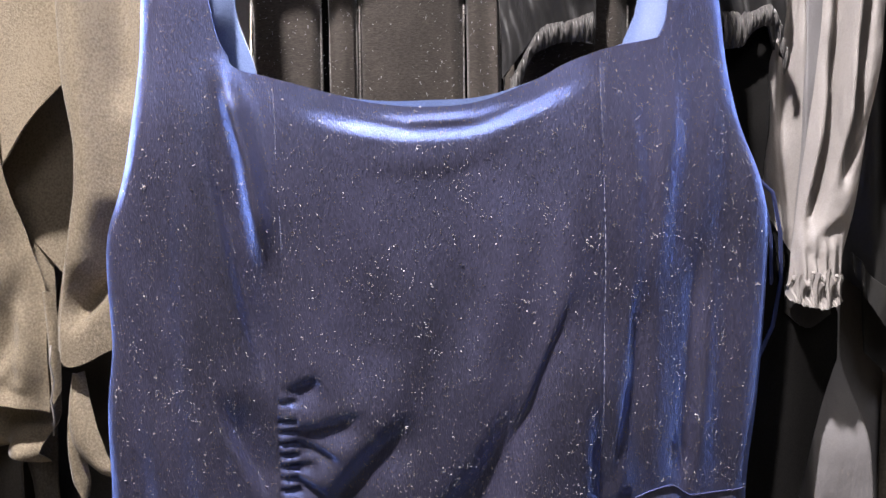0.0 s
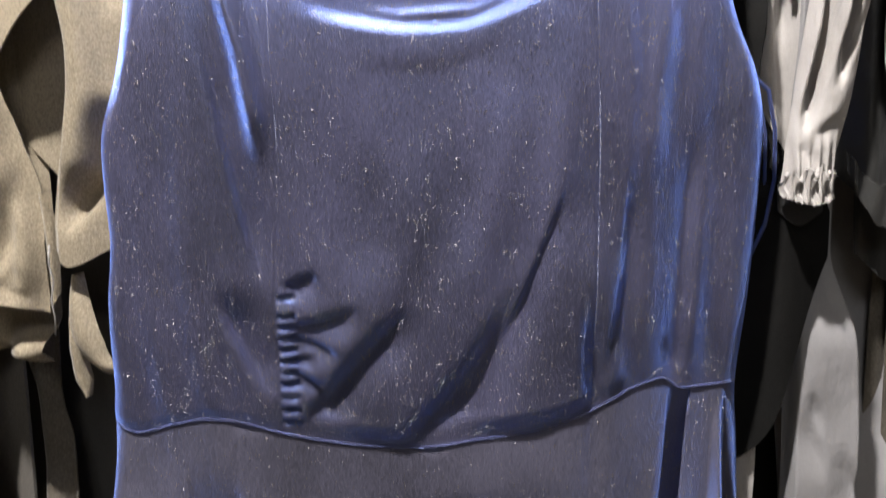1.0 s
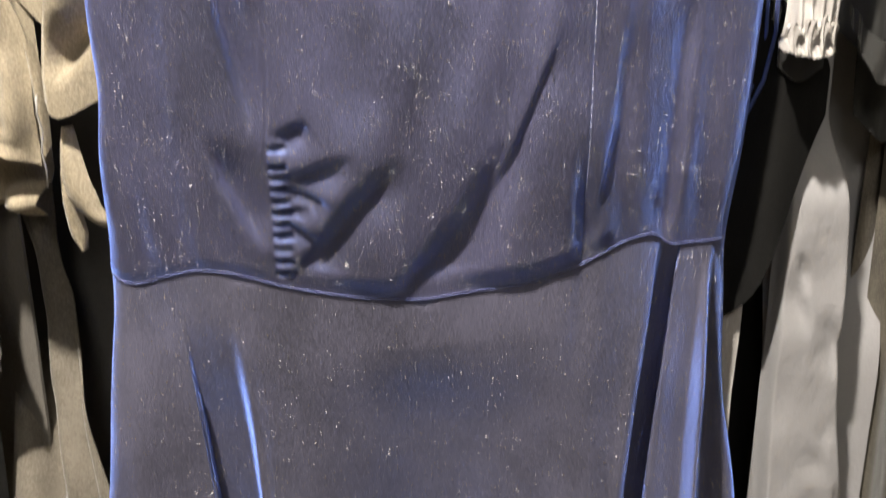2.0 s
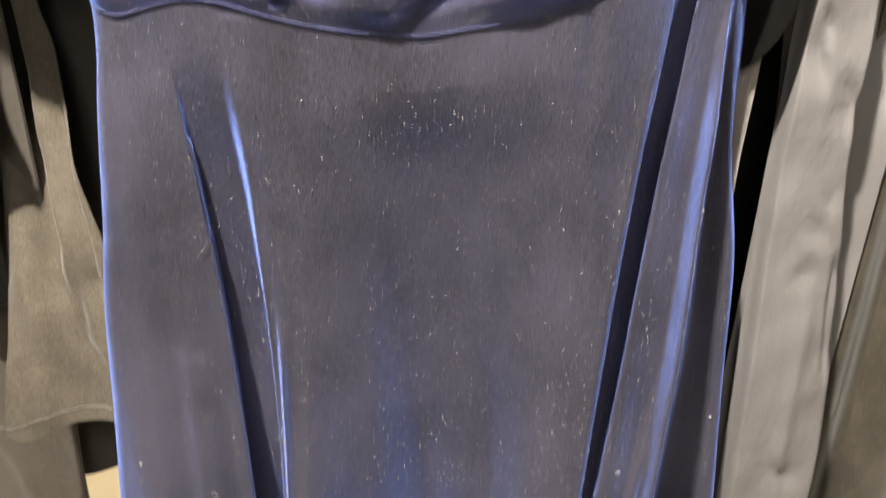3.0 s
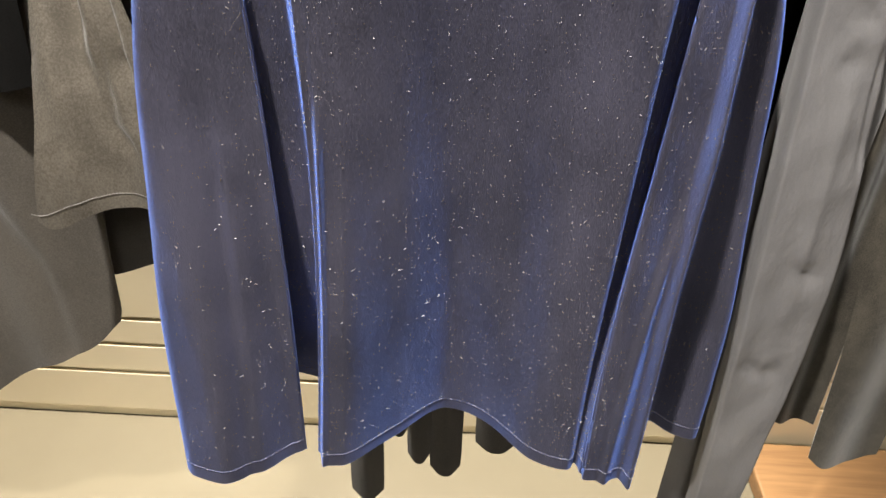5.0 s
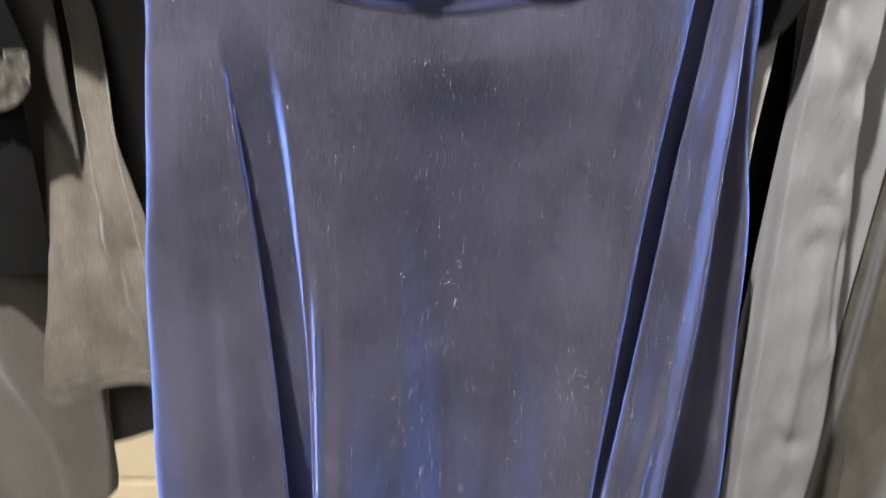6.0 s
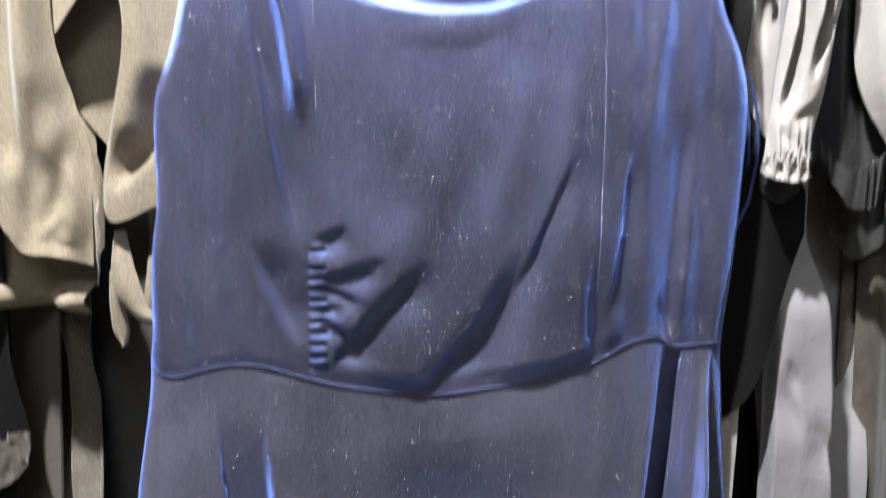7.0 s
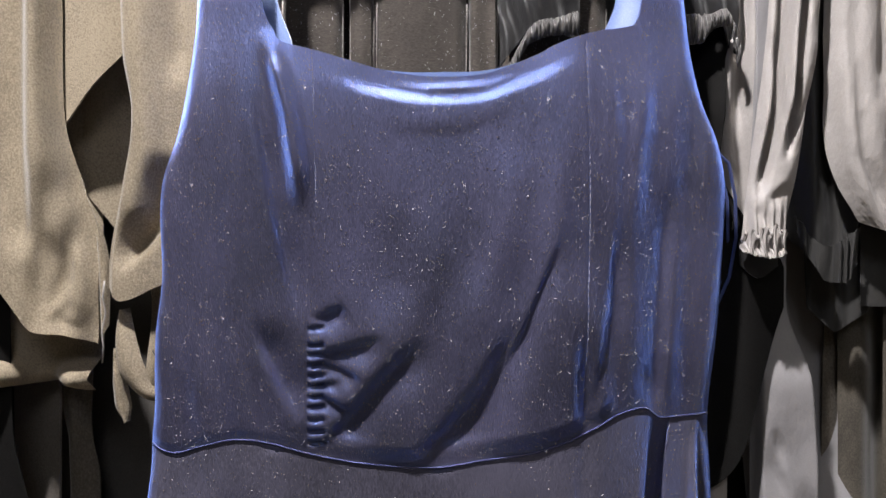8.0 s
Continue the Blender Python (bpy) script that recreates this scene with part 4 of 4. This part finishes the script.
dark_blouse = garment("dark_satin_blouse", "dark grey satin blouse with ruffled sleeve ends", "blouse", 0.36, 0.67)
sheet("sleeve", [(1.60, 0.315), (1.30, 0.318), (1.24, 0.322), (1.2, 0.340)], [(1.60, 0.40), (1.30, 0.390), (1.22, 0.384), (1.19, 0.375)], 1.60, [(0, 1.235), (0.35, 1.200), (0.7, 1.196), (1, 1.215)], folds(0.672, [(22, 0.008, 3, 0.3)], 23, 0.006), DARK_SATIN, dark_blouse, 50, 90)
sheet("ruffle", [(1.26, 0.322), (1.18, 0.338)], [(1.26, 0.388), (1.18, 0.382)], [(0, 1.250), (0.4, 1.222), (1, 1.24)], [(0, 1.230), (0.35, 1.190), (0.7, 1.188), (1, 1.205)], lambda X, Z, U, V: 0.655 + 0.003 * np.sin(U * 31 + 2 * np.sin(U * 9) + V * 2) + 0.004 * np.sin(U * 8), DARK_SATIN, dark_blouse, 80, 14)
sheet("lower_sleeve", [(1.30, 0.352), (1.16, 0.356), (1.1, 0.365)], [(1.30, 0.42), (1.16, 0.41), (1.1, 0.40)], 1.30, [(0, 1.162), (0.4, 1.140), (0.8, 1.148), (1, 1.16)], folds(0.695, [(26, 0.006, 2, 0)], 24, 0.004), DARK_SATIN, dark_blouse, 40, 40)
sheet("body", 0.40, 0.75, 1.60, 1.165, folds(0.69, [(9, 0.008, 0, 0)], 25, 0.004), DARK_SATIN, dark_blouse, 40, 50)
seat_parts(dark_blouse)

# black satin blouse behind the neckline
black_blouse = garment("black_satin_blouse", "black satin blouse with shirred silvery cuffs", "blouse", 0.2, 0.69)
# near-black front sheet stands in for shade below the grey blouse
sheet("body", 0.205, [(1.60, 0.285), (1.42, 0.272), (1.30, 0.258), (1.24, 0.285), (1.20, 0.314), (1.0, 0.314)], 1.60, [(0, 0.98), (0.6, 1.03), (0.8, 1.10), (1, 1.165)], lambda X, Z, U, V: 0.672 - 0.022 * smooth(1.26 - Z, 0, 0.05) + 0.028 * smooth(Z, 1.34, 1.41) + 0.008 * np.sin(X * 82 + Z) - 0.03 * smooth(Z, 1.5, 1.6) + ripple(X, Z, 36, 0.004), SHADE_BLACK_CLOTH, black_blouse, 30, 60)
sheet("back", 0.10, 0.33, 1.60, 1.10, folds(0.725, [(13, 0.010, 1, 0)], 31, 0.004), BLACK_SATIN, black_blouse, 40, 60)
for x0, x1, z0, tilt in ((0.050, 0.126, 1.420, 0.022), (0.222, 0.280, 1.430, -0.018)):
    def puff(X, Z, U, V, z0=z0):
        return 0.690 - 0.016 * np.sin(U * math.pi) + 0.005 * np.sin(U * 19 + 3 * np.sin(Z * 30)) * smooth(1.5 - Z, 0, 0.08) + ripple(X, Z, 37, 0.004, 60) + smooth(Z, 1.5, 1.6) * -0.02
    puffed = sheet("sleeve", [(1.60, x0 - 0.01), (z0, x0)], [(1.60, x1 + 0.01), (z0, x1)], 1.60, [(0, z0 - 0.012 - tilt * 0.6), (0.5, z0 + 0.012), (1, z0 - 0.012 + tilt * 0.6)], puff, BLACK_SATIN, black_blouse, 40, 40)
    sheet("cuff", x0 + 0.008, x1 - 0.002, [(0, z0 - 0.004 - tilt), (0.35, z0 + 0.012), (0.7, z0 + 0.018), (1, z0 + 0.004 + tilt)], [(0, z0 - 0.034 - tilt), (0.2, z0 - 0.016), (0.45, z0 - 0.003), (0.75, z0 + 0.001), (1, z0 - 0.020 + tilt)],
          lambda X, Z, U, V: 0.672 - 0.006 * np.sin(V * math.pi) ** 0.6 + 0.0016 * np.sin(U * 88 + 2 * np.sin(U * 13)) + 0.001 * np.sin(U * 41 + V * 5) + 0.024 * (U - 0.5) ** 2, SHIRRED, puffed, 120, 12, 0.002, "shirred silvery cuff")
seat_parts(black_blouse)

pleated = garment("black_pleated_dress", "black ribbed dress in flat vertical pleats, dusted with lint", "dress", -0.05, 0.70)
for i, (a, b, y) in enumerate(((-0.165, -0.104, 0.700), (-0.098, -0.0735, 0.703), (-0.0715, 0.019, 0.698), (0.021, 0.050, 0.703), (0.052, 0.16, 0.712))):
    sheet("pleat", [(1.60, a - 0.004), (1.35, a), (0.5, a - 0.01)], [(1.60, b - 0.004), (1.35, b), (0.5, b)], 1.60, 0.42 - 0.03 * (i % 2),
          lambda X, Z, U, V, y=y, i=i: y + smooth(Z, 1.48, 1.60) * (0.66 - y) + 0.012 * smooth(U, 0.9, 1) + 0.008 * (1 - smooth(U, 0, 0.08)) + 0.002 * np.sin(U * 7 + i), BLACK_RIB, pleated, 24, 60)
    for edge, back in ((a + 0.0008, 0.0045), (b - 0.0008, 0.0075)):
        tube("pleat_edge", [(edge, y + back, 1.46 - 0.02 * k) for k in range(18)], 0.0007, DUSTY, pleated, 6, "dusty worn pleat edge")
sheet("back", -0.18, 0.20, 1.60, 0.45, folds(0.755, [(10, 0.006, 0, 0)], 33, 0.003), SHADE_BLACK_CLOTH, pleated, 30, 40)
bm_v, bm_f = [], []
for _ in range(1700):
    fibre((rng.uniform(-0.16, 0.15), 0.6965 + 0.004 * rng.random(), rng.uniform(1.30, 1.50)), rng.normal(1.57, 0.9), 0.0004 + 0.0026 * rng.random() ** 7, rng.normal(0, 2), 0.00012 + 0.00014 * rng.random())
pleat_lint = bpy.data.meshes.new("lint")
pleat_lint.from_pydata(bm_v, [], bm_f)
tagged(keep("lint", pleat_lint, LINT, pleated, "scattered white lint fibres"), kind="stuff")
seat_parts(pleated)

slip = garment("satin_camisole", "grey satin camisole hanging beside the pleated dress", "camisole", -0.19, 0.69)
sheet("body", -0.235, [(1.60, -0.160), (1.3, -0.166)], 1.60, 1.0, folds(0.690, [(30, 0.006, 1, 0)], 34, 0.003), GREY_SATIN, slip, 24, 50)
seat_parts(slip)

# long grey trousers and neighbours
def set_back(depth, size=0.05, low=0.92, high=1.06):
    """Cloth that hangs further back behind the blouses and comes forward below them."""
    return lambda X, Z, U, V: depth(X, Z, U, V) + size * smooth(Z, low, high) * (1 - smooth(Z, 1.5, 1.6))


trousers = garment("grey_coated_trousers", "long grey coated-cotton trousers, creased and slightly crumpled", "trousers", 0.34, 0.66)


def leg_depth(X, Z, U, V):
    y = folds(0.662, [], 41, 0.006)(X, Z, U, V)
    y += crease(X, Z, [(0.345, 0.83), (0.352, 0.60), (0.36, 0.50)], -0.004, 0.008, 0.3)
    y += crease(X, Z, [(0.322, 0.878), (0.338, 0.86), (0.352, 0.842)], 0.003, 0.004, 0.5, 0.014)
    y += crease(X, Z, [(0.318, 0.80), (0.335, 0.815), (0.356, 0.82)], 0.004, 0.004, 0.5, 0.012)
    y += crease(X, Z, [(0.335, 0.60), (0.36, 0.585), (0.385, 0.59)], 0.004, 0.005, 0.5, 0.014)
    y += crease(X, Z, [(0.352, 0.94), (0.34, 0.955), (0.318, 0.96)], 0.004, 0.004, 0.5, 0.010)
    y += crease(X, Z, [(0.325, 0.46), (0.35, 0.44), (0.38, 0.45)], 0.005, 0.005, 0.4, 0.014)
    y += crease(X, Z, [(0.338, 0.84), (0.346, 0.825)], 0.0015, 0.006, 0.5)
    y += crease(X, Z, [(0.357, 0.896), (0.346, 0.880), (0.338, 0.868)], 0.0032, 0.003, 0.4, 0.009)
    y += crease(X, Z, [(0.338, 0.868), (0.347, 0.858), (0.358, 0.846)], 0.0032, 0.003, 0.4, 0.010)
    y += crease(X, Z, [(0.361, 0.84), (0.366, 0.777), (0.377, 0.700)], 0.006, 0.012, 0.2, 0.003)
    y += crease(X, Z, [(0.300, 1.035), (0.315, 1.000), (0.322, 0.975)], 0.005, 0.004, 0.4, 0.010)
    y += crease(X, Z, [(0.330, 1.00), (0.345, 0.975), (0.356, 0.95)], 0.006, 0.004, 0.4, 0.010)
    y += ripple(X, Z, 50, 0.004, 16)
    y += crease(X, Z, [(0.306, 1.05), (0.318, 1.02)], 0.005, 0.004, 0.3)
    y += ripple(X, Z, 49, 0.0028, 38)
    return y + 0.02 * (1 - smooth(U, 0, 0.10)) + 0.02 * smooth(U, 0.88, 1)


sheet("front_leg", [(1.60, 0.30), (1.144, 0.293), (1.042, 0.293), (0.906, 0.293), (0.78, 0.297), (0.285, 0.316), (0.1, 0.318)], [(1.60, 0.34), (1.168, 0.335), (1.10, 0.348), (0.93, 0.358), (0.77, 0.382), (0.62, 0.399), (0.48, 0.402), (0.285, 0.388), (0.1, 0.380)], 1.60, [(0, 0.10), (1, 0.11)], set_back(leg_depth, 0.03, 1.09, 1.17), GREY_COATED, trousers, 50, 150, 0.003)
sheet("back_leg", [(1.60, 0.31), (0.1, 0.29)], [(1.60, 0.41), (0.9, 0.408), (0.7, 0.405), (0.1, 0.37)], 1.60, 0.13, set_back(folds(0.710, [(9, 0.006, 1, 0)], 42, 0.005), 0.03), GREY_COATED, trousers, 30, 80, 0.003)
sheet("waistband", 0.305, 0.40, 1.60, 1.56, lambda X, Z, U, V: 0.656 + 0 * X, GREY_COATED, trousers, 10, 6, 0.004)
seat_parts(trousers)

narrow = garment("grey_satin_trousers", "grey satin trouser leg hanging close behind the dress", "trousers", 0.25, 0.64)
sheet("back_leg", 0.19, [(1.60, 0.25), (0.9, 0.255), (0.3, 0.24)], 1.60, 0.45, lambda X, Z, U, V: folds(0.725, [(14, 0.006, 2, 1)], 48, 0.004)(X, Z, U, V) + 0.05 * smooth(Z, 1.10, 1.18) * (1 - smooth(Z, 1.5, 1.6)), GREY_SATIN, narrow, 24, 60)
sheet("front_leg", [(1.60, 0.205), (0.3, 0.19)], [(1.60, 0.266), (1.121, 0.265), (0.933, 0.263), (0.836, 0.260), (0.7, 0.254), (0.3, 0.243)], 1.60, 0.42, lambda X, Z, U, V: folds(0.666, [(18, 0.004, 2, 0)], 43, 0.005)(X, Z, U, V) + ripple(X, Z, 44, 0.004, 40) + 0.095 * smooth(Z, 1.07, 1.15) * (1 - smooth(Z, 1.5, 1.6)), GREY_SATIN, narrow, 40, 130)
seat_parts(narrow)

# added sheet: its near-black colour is the shade between the trouser legs
gap = garment("dark_gap_sheet", "added near-black sheet standing in for the shade between trousers", "skirt", 0.28, 0.72)
sheet("waistband", 0.205, 0.325, 1.60, 1.55, lambda X, Z, U, V: 0.668 + 0 * X, SHADE_BLACK_CLOTH, gap, 10, 6, 0.004)
sheet("body", 0.20, 0.33, 1.585, 0.40, folds(0.765, [(14, 0.006, 1, 0)], 44, 0.003), SHADE_BLACK_CLOTH, gap, 24, 50)
seat_parts(gap)

brown = garment("brown_velvet_dress", "brown crushed velvet dress with a slit hem", "dress", 0.48, 0.70)
sheet("front_panel", [(1.60, 0.43), (0.73, 0.432), (0.43, 0.452), (0.25, 0.462)], [(1.60, 0.55), (0.73, 0.56), (0.25, 0.555)], 1.60, [(0, 0.275), (0.25, 0.256), (0.7, 0.252), (1, 0.27)], folds(0.700, [(8, 0.012, 0.5, 0.2)], 45, 0.006), BROWN_VELVET, brown, 50, 110, 0.003)
sheet("side_panel", [(1.60, 0.395), (0.73, 0.402), (0.31, 0.415), (0.25, 0.418)], [(1.60, 0.46), (0.5, 0.466), (0.25, 0.468)], 1.60, [(0, 0.312), (0.5, 0.300), (1, 0.305)], folds(0.725, [(16, 0.010, 0.5, 0.9)], 46, 0.005), BROWN_VELVET, brown, 36, 90, 0.003)
seat_parts(brown)
pale = garment("pale_grey_skirt", "pale grey skirt beside the coated trousers", "skirt", 0.45, 0.70)
sheet("body", [(1.60, 0.40), (1.0, 0.385), (0.55, 0.39)], 0.62, 1.60, [(0, 0.56), (1, 0.60)], folds(0.745, [(7, 0.012, 0.6, 0.5)], 47, 0.006), GREY_JERSEY, pale, 40, 70)
seat_parts(pale)

# dark hems behind the dress
strips = garment("black_jumpsuit", "black jumpsuit with rounded hanging ends below the blue hem", "jumpsuit", -0.05, 0.78)
for a, b, hem, y in ((-0.150, -0.098, 0.02, 0.80), (-0.088, -0.058, 0.192, 0.775), (-0.060, -0.026, 0.155, 0.76), (-0.028, 0.018, 0.125, 0.765), (0.022, 0.036, 0.225, 0.80), (0.036, 0.098, 0.168, 0.775)):
    w = b - a
    sheet("hanging_end", [(1.60, a), (hem + 0.02, a), (hem + 0.006, a + 0.05 * w), (hem - 0.01, a + 0.12 * w)], [(1.60, b), (hem + 0.02, b), (hem + 0.006, b - 0.05 * w), (hem - 0.01, b - 0.12 * w)], 1.60, [(0, hem + 0.012), (0.3, hem + 0.001), (0.7, hem), (1, hem + 0.014)],
          lambda X, Z, U, V, y=y: y + smooth(Z, 1.45, 1.60) * (0.66 - y) - 0.010 * np.sin(U * math.pi), BLACK_SOFT, strips, 14, 60, 0.003)
seat_parts(strips)
